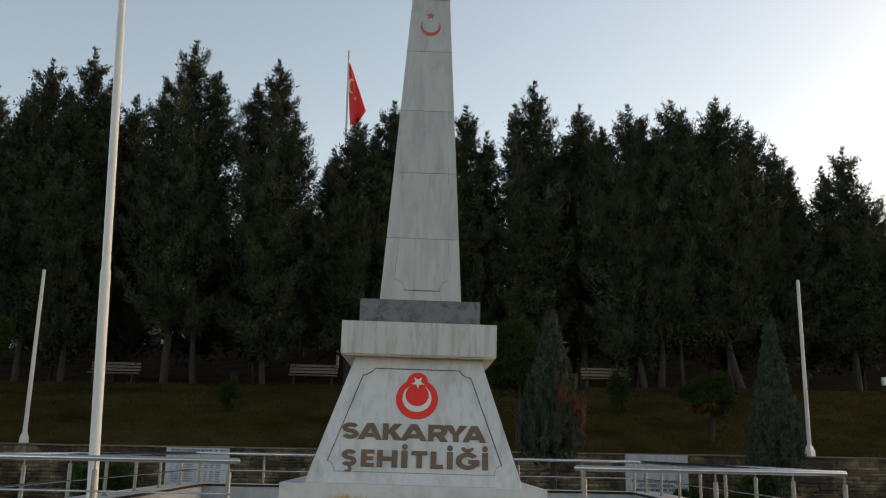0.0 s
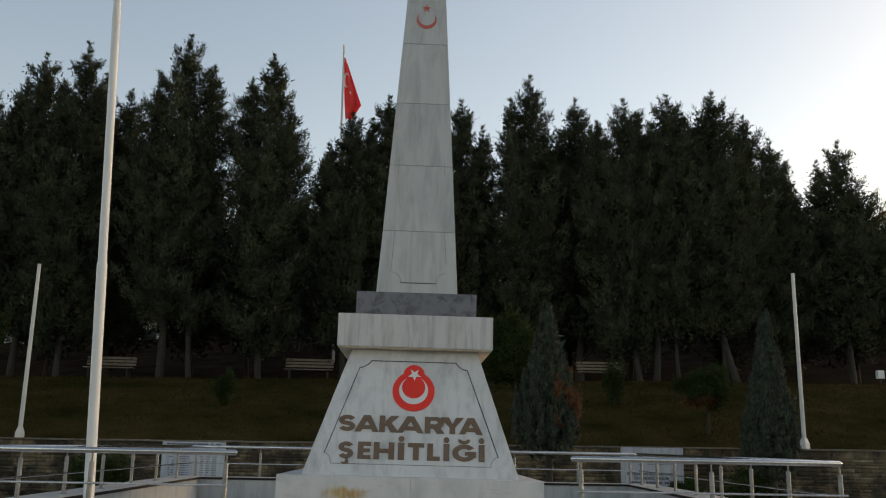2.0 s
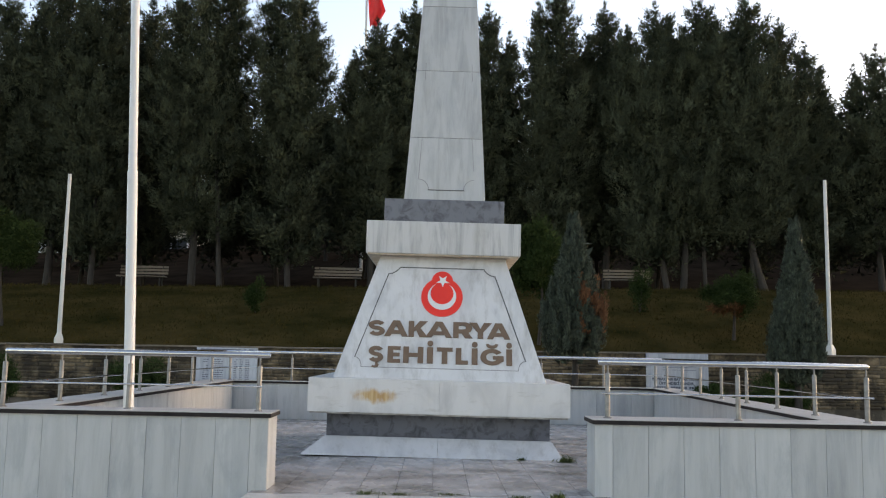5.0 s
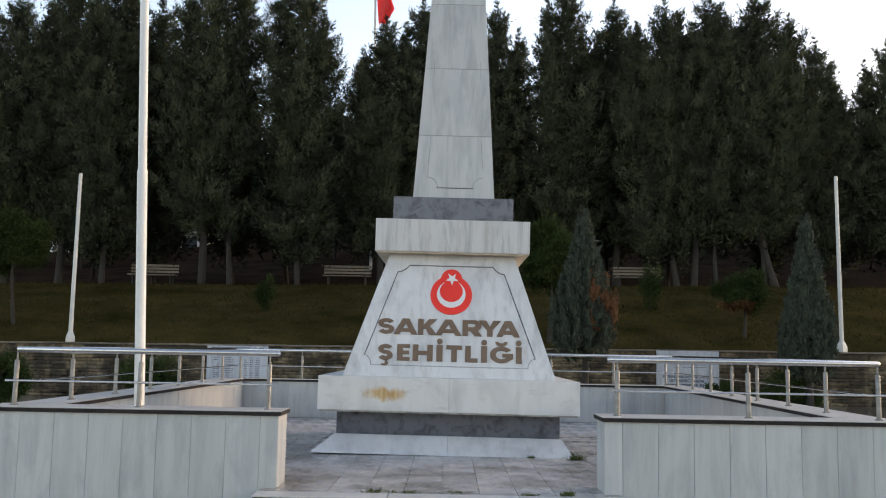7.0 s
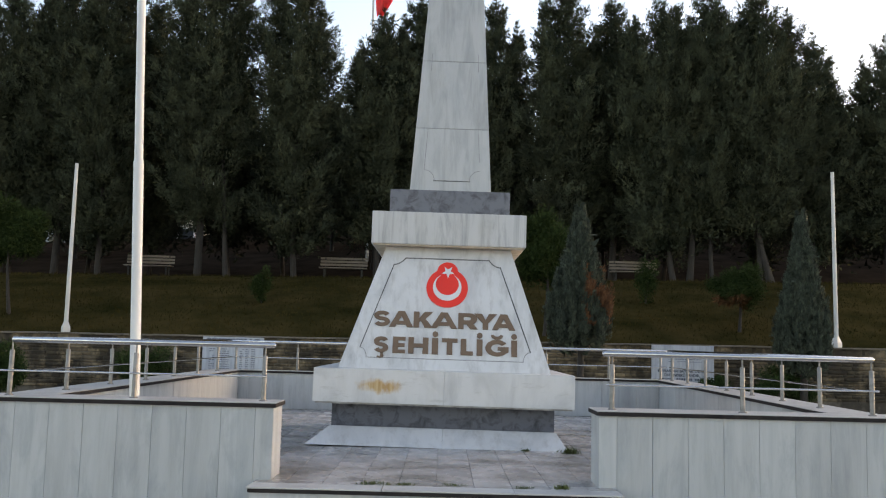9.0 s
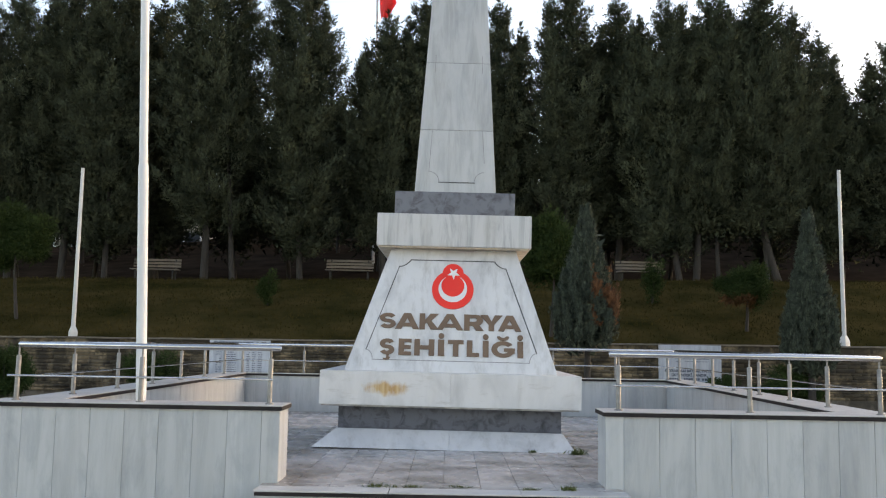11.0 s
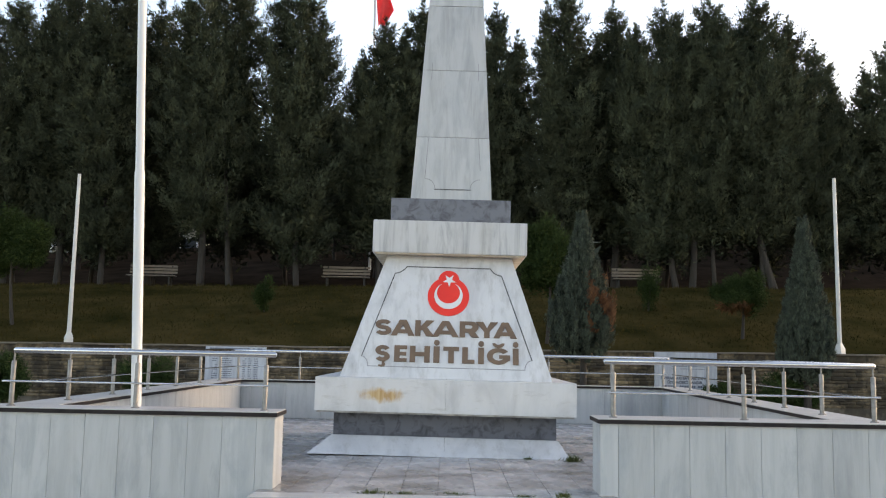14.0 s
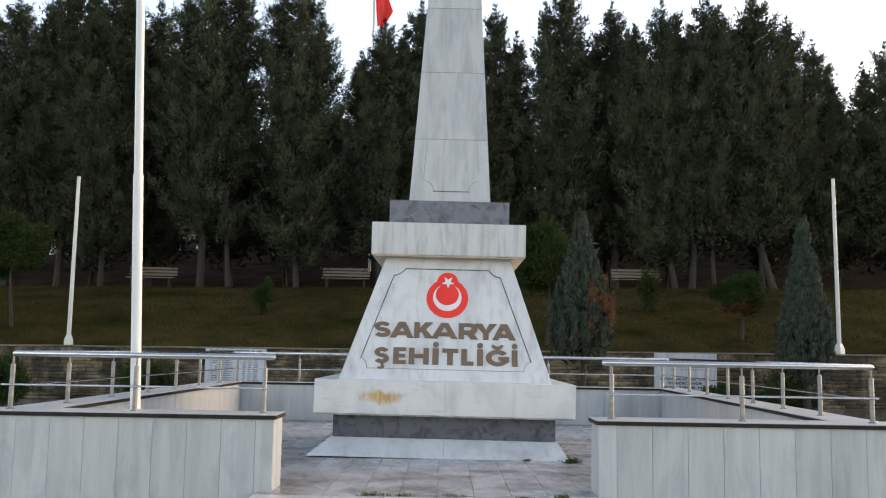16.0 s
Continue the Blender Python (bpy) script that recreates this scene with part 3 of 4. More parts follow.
def capital(ch, w, h):
    """Closed loops of one heavy, wide capital in a box w by h."""
    s, b = STEM, BAR
    if ch == "I":
        return [[(0, 0), (w, 0), (w, h), (0, h)]]
    if ch == "L":
        return [[(0, 0), (w, 0), (w, b), (s, b), (s, h), (0, h)]]
    if ch == "T":
        m = w / 2
        return [[(m - s / 2, 0), (m + s / 2, 0), (m + s / 2, h - b), (w, h - b), (w, h), (0, h), (0, h - b), (m - s / 2, h - b)]]
    if ch == "E":
        c = 0.042
        return [[(0, 0), (w, 0), (w, c), (s, c), (s, h / 2 - c / 2), (w * 0.94, h / 2 - c / 2), (w * 0.94, h / 2 + c / 2), (s, h / 2 + c / 2), (s, h - c), (w, h - c), (w, h), (0, h)]]
    if ch == "H":
        return [[(0, 0), (s, 0), (s, h / 2 - b / 2), (w - s, h / 2 - b / 2), (w - s, 0), (w, 0), (w, h), (w - s, h), (w - s, h / 2 + b / 2), (s, h / 2 + b / 2), (s, h), (0, h)]]
    if ch == "Y":
        m, t = w / 2, 0.092
        return [[(m - s / 2, 0), (m + s / 2, 0), (m + s / 2, h * 0.40), (w, h), (w - t, h), (m, h * 0.60), (t, h), (0, h), (m - s / 2, h * 0.40)]]
    if ch == "A":
        m, a, t = w / 2, 0.040, 0.071

        def inner(z):
            return t + z / h * (m - a)
        lo, hi = 0.16 * h, 0.38 * h
        peak = (m - t) / (m - a) * h
        return [[(0, 0), (t, 0), (inner(lo), lo), (w - inner(lo), lo), (w - t, 0), (w, 0), (m + a, h), (m - a, h)], [(inner(hi), hi), (w - inner(hi), hi), (m, peak)]]
    if ch == "K":
        t = 0.098
        return [[(0, 0), (s, 0), (s, 0.34 * h), (s + 0.022, 0.42 * h), (w - t, 0), (w, 0), (0.60 * w, 0.56 * h), (w - 0.008, h), (w - t - 0.004, h), (s, 0.60 * h), (s, h), (0, h)]]
    if ch == "R":
        e, z0 = 0.60 * w, 0.30 * h
        bowl = oval(e, (h + z0) / 2, w * 0.97 - e, (h - z0) / 2, -62, 90)
        eye = oval(e - 0.012, (h + z0) / 2 + 0.004, 0.024, 0.024, -90, 90, 8)
        return [[(0, 0), (s, 0), (s, z0), (0.44 * w, z0), (w - 0.088, 0), (w, 0)] + bowl + [(0, h)], [(s, eye[0][1])] + eye + [(s, eye[-1][1])]]
    if ch == "S":
        top, mid, low = h - 0.024, h / 2, 0.024
        rx = w / 2 - 0.034
        spine = oval(w / 2, (top + mid) / 2, rx, (top - mid) / 2, 22, 258, 20) + oval(w / 2, (mid + low) / 2, rx, (mid - low) / 2, 78, -158, 20)
        return [ribbon(spine, 0.032, 0.021)]
    if ch == "G":
        rx, rz = w / 2 - STEM * 1.05, h / 2 - 0.046
        return [oval(w / 2, h / 2, w / 2, h / 2, 36, 322, 30) + [(w, 0.26 * h), (w, 0.57 * h), (0.53 * w, 0.57 * h), (0.53 * w, 0.36 * h), (0.70 * w, 0.36 * h)] + oval(w / 2, h / 2, rx, rz, 312, 36, 24)]


def letter(ch, x0, x1, z0, z1, parent, m):
    """One raised capital whose body fills x0..x1, z0..z1; dots, breve and cedilla are parts of it."""
    body = {"İ": "I", "Ş": "S", "Ğ": "G"}.get(ch, ch)
    loops = [[(x0 + x, z0 + z) for x, z in lp] for lp in capital(body, x1 - x0, z1 - z0)]
    ob = part("letter", outline_prism(loops, 0.014), BRONZE, parent, "", m)
    xm, h = (x0 + x1) / 2, z1 - z0
    if ch == "İ":
        part("dot", outline_prism([circle(xm, z1 + 0.235 * h, 0.034, 20)], 0.014), BRONZE, ob)
    if ch == "Ğ":
        bow = oval(xm, z1 + 0.29 * h, 0.072, 0.052, 180, 360, 14) + oval(xm, z1 + 0.31 * h, 0.036, 0.020, 360, 180, 14)
        part("breve", outline_prism([bow], 0.014), BRONZE, ob)
    if ch == "Ş":
        hook = [(xm - 0.005, z0), (xm + 0.032, z0), (xm + 0.022, z0 - 0.012), (xm + 0.040, z0 - 0.030), (xm + 0.030, z0 - 0.055), (xm - 0.005, z0 - 0.066),
                (xm - 0.045, z0 - 0.058), (xm - 0.040, z0 - 0.040), (xm - 0.008, z0 - 0.044), (xm - 0.002, z0 - 0.028)]
        part("cedilla", outline_prism([hook], 0.014), BRONZE, ob)
    return ob


ROW1 = [("S", 173, 262), ("A", 258, 384), ("K", 386, 490), ("A", 478, 618), ("R", 623, 727), ("Y", 708, 828), ("A", 803, 927)]
ROW2 = [("Ş", 173, 254), ("E", 275, 343), ("H", 358, 465), ("İ", 484, 517), ("T", 536, 620), ("L", 637, 703), ("İ", 722, 753), ("Ğ", 768, 892), ("İ", 906, 937)]
for rowed, x_at, step_x, z0, z1 in ((ROW1, -0.860, 0.002231, 1.763, 1.950), (ROW2, -0.843, 0.0022055, 1.456, 1.645)):
    for ch, a, c in rowed:
        letter(ch, x_at + (a - 173) * step_x, x_at + (c - 173) * step_x, v_of(z0), v_of(z1), pedestal, on_face(0.0))

# worn lines and the painted crescent on the shaft
TAPER = math.atan(0.0589)
SHAFT = Matrix.Translation((0, -half(3.471), up(3.471))) @ Matrix.Rotation(-TAPER, 4, 'X')
for x in (-0.345, 0.365):
    part("shaft_line", strip([(x * 0.99, 0.42 if x > 0 else 0.30), (x * 0.90, 0.84)], 0.006), FAINT, monument, "", SHAFT)
    part("shaft_line", strip([(x * 0.86, 1.62), (x * 0.84, 1.85)], 0.006), FAINT, monument, "", SHAFT)
lo_line = notch((-0.34, 0.16), (-0.34, 0.30), (-0.21, 0.165)) + notch((0.36, 0.16), (0.36, 0.30), (0.235, 0.165))[::-1]
part("shaft_panel_line", strip(lo_line, 0.007), FAINT, monument, "", SHAFT)
part("shaft_panel_line", strip([(-0.215, 0.163), (0.24, 0.163)], 0.012), INK, monument, "", SHAFT)
sv = 7.37 - 3.471
part("shaft_crescent", outline_prism([crescent(0.0, 0.138, 0.032, 0.117)], 0.004), FADED_RED, monument, "faded red painted crescent", SHAFT @ Matrix.Translation((0.006, 0.0, sv)))
part("shaft_star", outline_prism([star(0, 0, 0.066, 90)], 0.004), FADED_RED, monument, "faded red painted star", SHAFT @ Matrix.Translation((0.0, 0.0, sv + 0.175)))

# ---------------------------------------------------------------- flagpoles and posts
FP = Vector((-2.806, 8.42, FLOOR))
flagpole = thing("flagpole", Matrix.Translation(FP) @ Matrix.Rotation(radians(-2.35), 4, 'Y'), "tall white painted steel flagpole without a flag, slightly leaning", "flagpole")
part("lower_tube", tube([(0, 0, 0), (0, 0, 2.80), (0, 0, 2.82), (0, 0, 2.84)], [0.047, 0.047, 0.047, 0.0415], 20), WHITE, flagpole)
part("middle_tube", tube([(0, 0, 2.83), (0, 0, 5.36), (0, 0, 5.38), (0, 0, 5.40)], [0.040, 0.0385, 0.0385, 0.0355], 20), WHITE, flagpole)
part("upper_tube", tube([(0, 0, 5.39), (0, 0, 7.6)], [0.035, 0.030], 20), WHITE, flagpole)
part("foot_plate", tube([(0, 0, 0), (0, 0, 0.012), (0, 0, 0.03)], [0.11, 0.11, 0.055], 20), WHITE, flagpole)
part("finial", tube([(0, 0, 7.6), (0, 0, 7.63), (0, 0, 7.68), (0, 0, 7.70)], [0.035, 0.05, 0.04, 0.008], 16), WHITE, flagpole)


CLIMB = 0.25        # degrees by which the stone wall rises along x


def wall_post(x, h, lean, label):
    p = thing("steel_post", Matrix.Translation((x, WALL_Y + 0.12, 1.655 + x * math.tan(radians(CLIMB)))) @ Matrix.Rotation(radians(lean), 4, 'Y'), label, "post", "white posts on the stone wall")
    part("tube", tube([(0, 0, 0.25), (0, 0, h)], [0.052, 0.042], 16), PALE, p)
    turn = Matrix.Rotation(radians(33), 4, 'Z')
    part("foot_box", frustum(0.092, 0.092, -0.02, 0.13, 0.008), PALE, p, m=turn)
    part("foot_taper", frustum(0.090, 0.050, 0.13, 0.26), PALE, p, m=turn)
    part("cap", tube([(0, 0, h), (0, 0, h + 0.02)], [0.055, 0.05], 16), IRON, p)
    return p


wall_post(-0.4165 * 22.32, 4.22, 0.1, "short white steel post on the stone wall")
wall_post(0.4322 * 22.32, 4.37, -0.3, "short white steel post on the stone wall, bare at its top")

# ---------------------------------------------------------------- stone retaining wall
TOP = 1.665
stone_wall = tagged(part("stone_wall", box(-16, 16, WALL_Y + 0.026, WALL_Y + 0.40, -0.2, TOP - 0.04), MORTAR, m=Matrix.Rotation(radians(-CLIMB), 4, 'Y')), "coursed beige stone retaining wall below the grass bank", "wall", kind="structure")
x = -16.0
capmesh = {}
while x < 15.9:
    w = random.choice((0.6, 0.7, 0.8))
    if w not in capmesh:
        bm = box(0.004, w - 0.004, WALL_Y - 0.03, WALL_Y + 0.42, TOP - 0.04, TOP, 0.008)
        capmesh[w] = bpy.data.meshes.new("cap_stone")
        bm.to_mesh(capmesh[w]), bm.free()
    link_mesh("cap_stone", capmesh[w], CAP, stone_wall, "", Matrix.Translation((x, random.uniform(-.006, .006), random.uniform(-.006, .006))))
    x += w

rng = random.Random(5)
stones, z = [], 0.35
while z < TOP - 0.06:
    hgt = rng.choice((0.05, 0.065, 0.08, 0.10)) if z < TOP - 0.31 else TOP - 0.042 - z
    if z < TOP - 0.31 and z + hgt > TOP - 0.24:
        hgt = TOP - 0.212 - z
    x = -16 + rng.uniform(0, 0.3)
    while x < 15.8:
        w = rng.uniform(0.16, 0.62) if z < TOP - 0.3 else rng.uniform(0.35, 0.6)
        stones.append((x, z, w, hgt, rng.uniform(0.0, 0.05) if z < TOP - 0.3 else rng.uniform(0.0, 0.01)))
        x += w
    z += hgt
stones.sort(key=lambda s: (s[1] + s[3] < 0.95, abs(s[0] + s[2] / 2)))


def stone_verts(w, h, d):
    q = min(0.018, h * 0.2)
    out = [(0.006, 0.06, 0.006), (w - 0.006, 0.06, 0.006), (w - 0.006, 0.06, h - 0.006), (0.006, 0.06, h - 0.006)]
    out += [(0.008, -d + 0.014, 0.008), (w - 0.008, -d + 0.014, 0.008), (w - 0.008, -d + 0.014, h - 0.008), (0.008, -d + 0.014, h - 0.008)]
    return out + [(q + .006, -d, q), (w - q - .004, -d - 0.004, q + .004), (w - q, -d, h - q), (q + .002, -d + 0.003, h - q - .003)]


STONE_TRIS = []
for r in (0, 4):
    for k in range(4):
        a, c = r + k, r + (k + 1) % 4
        STONE_TRIS += [(a, c, c + 4), (a, c + 4, a + 4)]
STONE_TRIS += [(8, 9, 10), (8, 10, 11)]
pool = {}
for x, z, w, h, d in stones[:300]:
    key = (round(w * 20) / 20, round(h, 2))
    if key not in pool:
        pool[key] = mesh_arrays("stone", stone_verts(key[0], h, 0.015), STONE_TRIS)
    link_mesh("stone", pool[key], STONE, stone_wall, "", Matrix.Translation((x, WALL_Y + 0.03 - d * 0.6, z)) @ Matrix.Diagonal((w / key[0], 1, 1, 1)))
V, T = [], []
for x, z, w, h, d in stones[300:]:
    T += [tuple(i + len(V) for i in t) for t in STONE_TRIS]
    V += [(x + a, WALL_Y + 0.03 - d * 0.6 + c, z + e) for a, c, e in stone_verts(w, h, 0.015)]
tagged(link_mesh("stones", mesh_arrays("stones", V, T), STONE_REST, stone_wall), kind="stuff")


def text_line(words, size, x, z, parent, label):
    """A line of raised letters of the built-in type, middle at x, foot at z."""
    cu = bpy.data.curves.new("text", 'FONT')
    cu.body, cu.size, cu.offset, cu.extrude, cu.align_x, cu.resolution_u = words, size, 0.004, 0.001, 'CENTER', 3
    ob = bpy.data.objects.new("text", cu)
    scene.collection.objects.link(ob)
    bpy.context.view_layer.update()
    me = bpy.data.meshes.new_from_object(ob.evaluated_get(bpy.context.evaluated_depsgraph_get()))
    bpy.data.objects.remove(ob)
    return link_mesh("lettering", me, SLATE, parent, label, Matrix.Translation((x, -0.0225, z)) @ Matrix.Rotation(radians(90), 4, 'X'))


def plaque(x0, x1, z0, z1, label):
    p = thing("plaque", Matrix.Translation(((x0 + x1) / 2, WALL_Y - 0.06, z0)), label, "plaque", "plaques on the stone wall")
    w, h = (x1 - x0) / 2, z1 - z0
    for k in range(3):
        a = -w + 2 * w * k / 3
        part("marble_slab", box(a + 0.002, a + 2 * w / 3 - 0.002, -0.02, 0.05, 0, h, 0.004), PLAQUE, p)
    return p


def bars(p, columns, rows, r, name, label, tall=0.017):
    """Rows of short bars for small writing: columns (x, width), heights of the rows."""
    bm = bmesh.new()
    for x, w in columns:
        for z in rows:
            a = x - w / 2
            while a < x + w / 2 - 0.02:
                ln = min(r.uniform(0.03, 0.07), x + w / 2 - a)
                if r.random() < 0.9:
                    box(a, a + ln, -0.023, -0.0205, z - tall / 2, z + tall / 2, bm=bm)
                a += ln + 0.012
    tagged(part(name, bm, SLATE, p), label, kind="stuff")


rw = random.Random(3)
names = plaque(-0.2643 * 22.15, -0.1975 * 22.15, 0.65, 1.60, "blue-white marble plaque with rows of names")
bars(names, [(0.02, 1.30)], [0.90], rw, "heading", "heading of small dark lettering", 0.032)
for xc, wide in ((-0.507, 0.13), (-0.217, 0.27), (0.217, 0.09), (0.350, 0.08), (0.500, 0.10)):
    bars(names, [(xc, wide)], [0.66 - 0.052 * k for k in range(11)], rw, "name_column", "column of small unreadable lettering")
verse = plaque(0.2288 * 22.15, 0.2971 * 22.15, 0.65, 1.665, "blue-white marble plaque with a dedication")
bars(verse, [(-0.1, 0.5), (0.3, 0.3)], [0.68, 0.62], rw, "small_lettering", "faint rows of small lettering", 0.012)
text_line("BAYRAKLARI BAYRAK YAPAN", 0.088, -0.03, 0.365, verse, "dark letters of the dedication")
text_line("ÜSTÜNDEKİ KANDIR", 0.088, -0.03, 0.265, verse, "dark letters of the dedication")
bars(verse, [(-0.02, 1.0)], [0.195], rw, "third_line", "line of unreadable lettering", 0.055)


# ---------------------------------------------------------------- benches
def bench(m):
    e = thing("park_bench", m, "weathered wooden slatted park bench under the trees", "bench", "benches on the bank")
    for k in range(3):
        part("back_slat", box(-0.87, 0.87, 0.235 + 0.02 * k, 0.265 + 0.02 * k, 0.52 + 0.115 * k, 0.60 + 0.115 * k, 0.006), WOOD, e)
    for k in range(3):
        part("seat_slat", box(-0.87, 0.87, -0.22 + 0.135 * k, -0.11 + 0.135 * k, 0.40, 0.435, 0.006), WOOD, e)
    for x in (-0.68, 0.68):
        part("leg", box(x - 0.025, x + 0.025, -0.19, -0.14, 0, 0.40), IRON, e)
        part("leg", box(x - 0.025, x + 0.025, 0.17, 0.22, 0, 0.40), IRON, e)
        part("arm_bracket", box(x - 0.02, x + 0.02, 0.265, 0.295, 0.30, 0.82), IRON, e)
    return e


BY = 33.0


def bench_pose(u, turn):
    return pose(u * BY, BY, land(u * BY, BY) - 0.01, 0, 0, turn)


first_bench = bench(bench_pose(-0.1130, 1))
for u, turn in ((0.2095, -2), (-0.3290, 2)):
    copy_thing(first_bench, bench_pose(u, turn))


# ---------------------------------------------------------------- foliage
def sprays(rs, pos, out, size, count, spread, droop, width=0.2, scatter=0.3, face=None):
    """Pointed slivers of leaf at pos, leaning towards out and, where given, turned flat towards face. Arrays (n, 3)."""
    n = len(pos)
    V = []
    for k in range(count):
        d = out + rs.normal(0, spread, (n, 3))
        d[:, 2] += droop
        d /= np.linalg.norm(d, axis=1, keepdims=True) + 1e-9
        s = np.cross(d, rs.normal(0, 1, (n, 3)) if face is None else face + rs.normal(0, 0.33, (n, 3)))
        s /= np.linalg.norm(s, axis=1, keepdims=True) + 1e-9
        ln = size * rs.uniform(0.6, 1.35, (n, 1))
        a = pos + rs.normal(0, 1, (n, 3)) * size * scatter
        V.append(np.stack([a + s * ln * width, a + d * ln, a - s * ln * width], 1).reshape(-1, 3))
    return np.concatenate(V), np.arange(3 * n * count).reshape(-1, 3)


def crown_points(rs, h, r, z0, tops, boughs, twigs, rise, spire=0.45, power=0.68, fat=1.0):
    """Plumed boughs of a conifer: twig places and ways, the tips, and an inner filling. tops: leaders (dx, dy, height share, radius share)."""
    P, O, N, TP, TO, IP = [], [], [], [], [], []
    for dx, dy, hs, share in tops:
        top = h * hs
        nb = max(12, int(boughs * hs * (0.35 + 0.65 * share)))
        grid = np.linspace(0, 1, 200)
        dense = np.cumsum(np.minimum(1, ((1 - grid) / spire) ** power) + 0.12)
        u = np.interp((np.arange(nb) + rs.uniform(0, 1, nb)) / nb, dense / dense[-1], grid)
        az = np.arange(nb) * 2.39996 + rs.uniform(-0.5, 0.5, nb)
        full = np.minimum(1, ((1 - u) / spire) ** power) * np.minimum(1, 0.72 + u * 2.0)
        zz = z0 + u * (top - z0 - 0.35)
        zz = zz + (u < 0.16) * rs.uniform(-0.9, 0.25, nb)
        ln = (r * share * full + 0.06) * rs.uniform(0.60, 1.18, nb)
        ln = np.minimum(ln, 0.07 + 0.42 * (top - zz))
        lift = rise * rs.uniform(0.6, 1.5, nb)
        bend = rs.normal(0, 0.22, nb)
        for _ in range(twigs):
            f = 0.22 + 0.78 * rs.uniform(0, 1, nb) ** 0.62
            a = az + bend * f
            rad = fat * (0.02 + 0.21 * ln) * np.sin(np.pi * (0.10 + 0.84 * f)) ** 0.8
            off = rs.normal(0, 1, (nb, 3))
            off /= np.linalg.norm(off, axis=1, keepdims=True)
            off *= (rad * rs.uniform(0.2, 1.0, nb) ** 0.6)[:, None]
            off[:, 2] *= 0.85
            ax = np.stack([dx * (0.35 + 0.65 * u) + np.cos(a) * ln * f, dy + np.sin(a) * ln * f, zz + lift * ln * (0.1 * f + 0.9 * f * f) - 0.25 * ln], 1)
            o = np.stack([np.cos(a), np.sin(a), lift * (0.2 + 1.5 * f) + 0.15], 1)
            o = o / np.linalg.norm(o, axis=1, keepdims=True) + 1.3 * off / (rad[:, None] + 0.05)
            keep = rs.uniform(0, 1, nb) < 0.30 + 0.75 * ln / r
            P.append((ax + off)[keep])
            N.append(unit(off / (rad[:, None] + 0.02) + np.stack([0.35 * np.cos(a), 0.35 * np.sin(a), 0.1 + 0 * a], 1))[keep])
            O.append(unit(o)[keep])
        a = az + bend
        tip = np.stack([dx * (0.35 + 0.65 * u) + np.cos(a) * ln, dy + np.sin(a) * ln, zz + lift * ln - 0.25 * ln], 1)
        way = np.stack([np.cos(a), np.sin(a), lift * 1.7 + 0.3], 1)
        way /= np.linalg.norm(way, axis=1, keepdims=True)
        for k in range(4):
            TP.append(tip + way * (0.085 * k - 0.06) + rs.normal(0, 0.012, (nb, 3)))
            TO.append(way + rs.normal(0, 0.10, (nb, 3)))
        for _ in range(6):
            q = rs.uniform(0.0, 0.55, nb)
            IP.append(np.stack([dx * (0.35 + 0.65 * u) + np.cos(az) * ln * q, dy + np.sin(az) * ln * q, zz - 0.1 * ln], 1)[u < 0.93])
        high = (u > 0.38) & (u < 0.96)
        for _ in range(9):
            q = rs.uniform(0.0, 0.75, nb)
            IP.append(np.stack([dx * (0.35 + 0.65 * u) + np.cos(az) * ln * q, dy + np.sin(az) * ln * q, zz + lift * ln * q * q - 0.2 * ln], 1)[high])
        for k in range(11):
            zk = top - 0.10 - 0.17 * k
            for ang in rs.uniform(0, 6.28, 3 + k // 3):
                reach = (0.05 + 0.030 * k) * rs.uniform(0.5, 1.3)
                t = np.linspace(0.1, 1, 3 + k // 2)[:, None]
                arm = np.array([[np.cos(ang), np.sin(ang), 0.55]])
                TP.append(np.array([[dx, dy, zk]]) + arm * reach * t)
                TO.append(np.repeat(arm + np.array([[0, 0, 0.3]]), len(t), 0))
        TP.append(np.stack([np.full(8, dx), np.full(8, dy), top - 0.75 + 0.095 * np.arange(8)], 1))
        TO.append(np.tile([[0, 0, 1.0]], (8, 1)))
    return [np.concatenate(a) for a in (P, O, N, TP, TO, IP)]


def joined(*pairs):
    V = np.concatenate([v for v, _ in pairs])
    T, base = [], 0
    for v, t in pairs:
        T.append(t + base)
        base += len(v)
    return V, np.concatenate(T)


def unit(a):
    return a / (np.linalg.norm(a, axis=1, keepdims=True) + 1e-9)


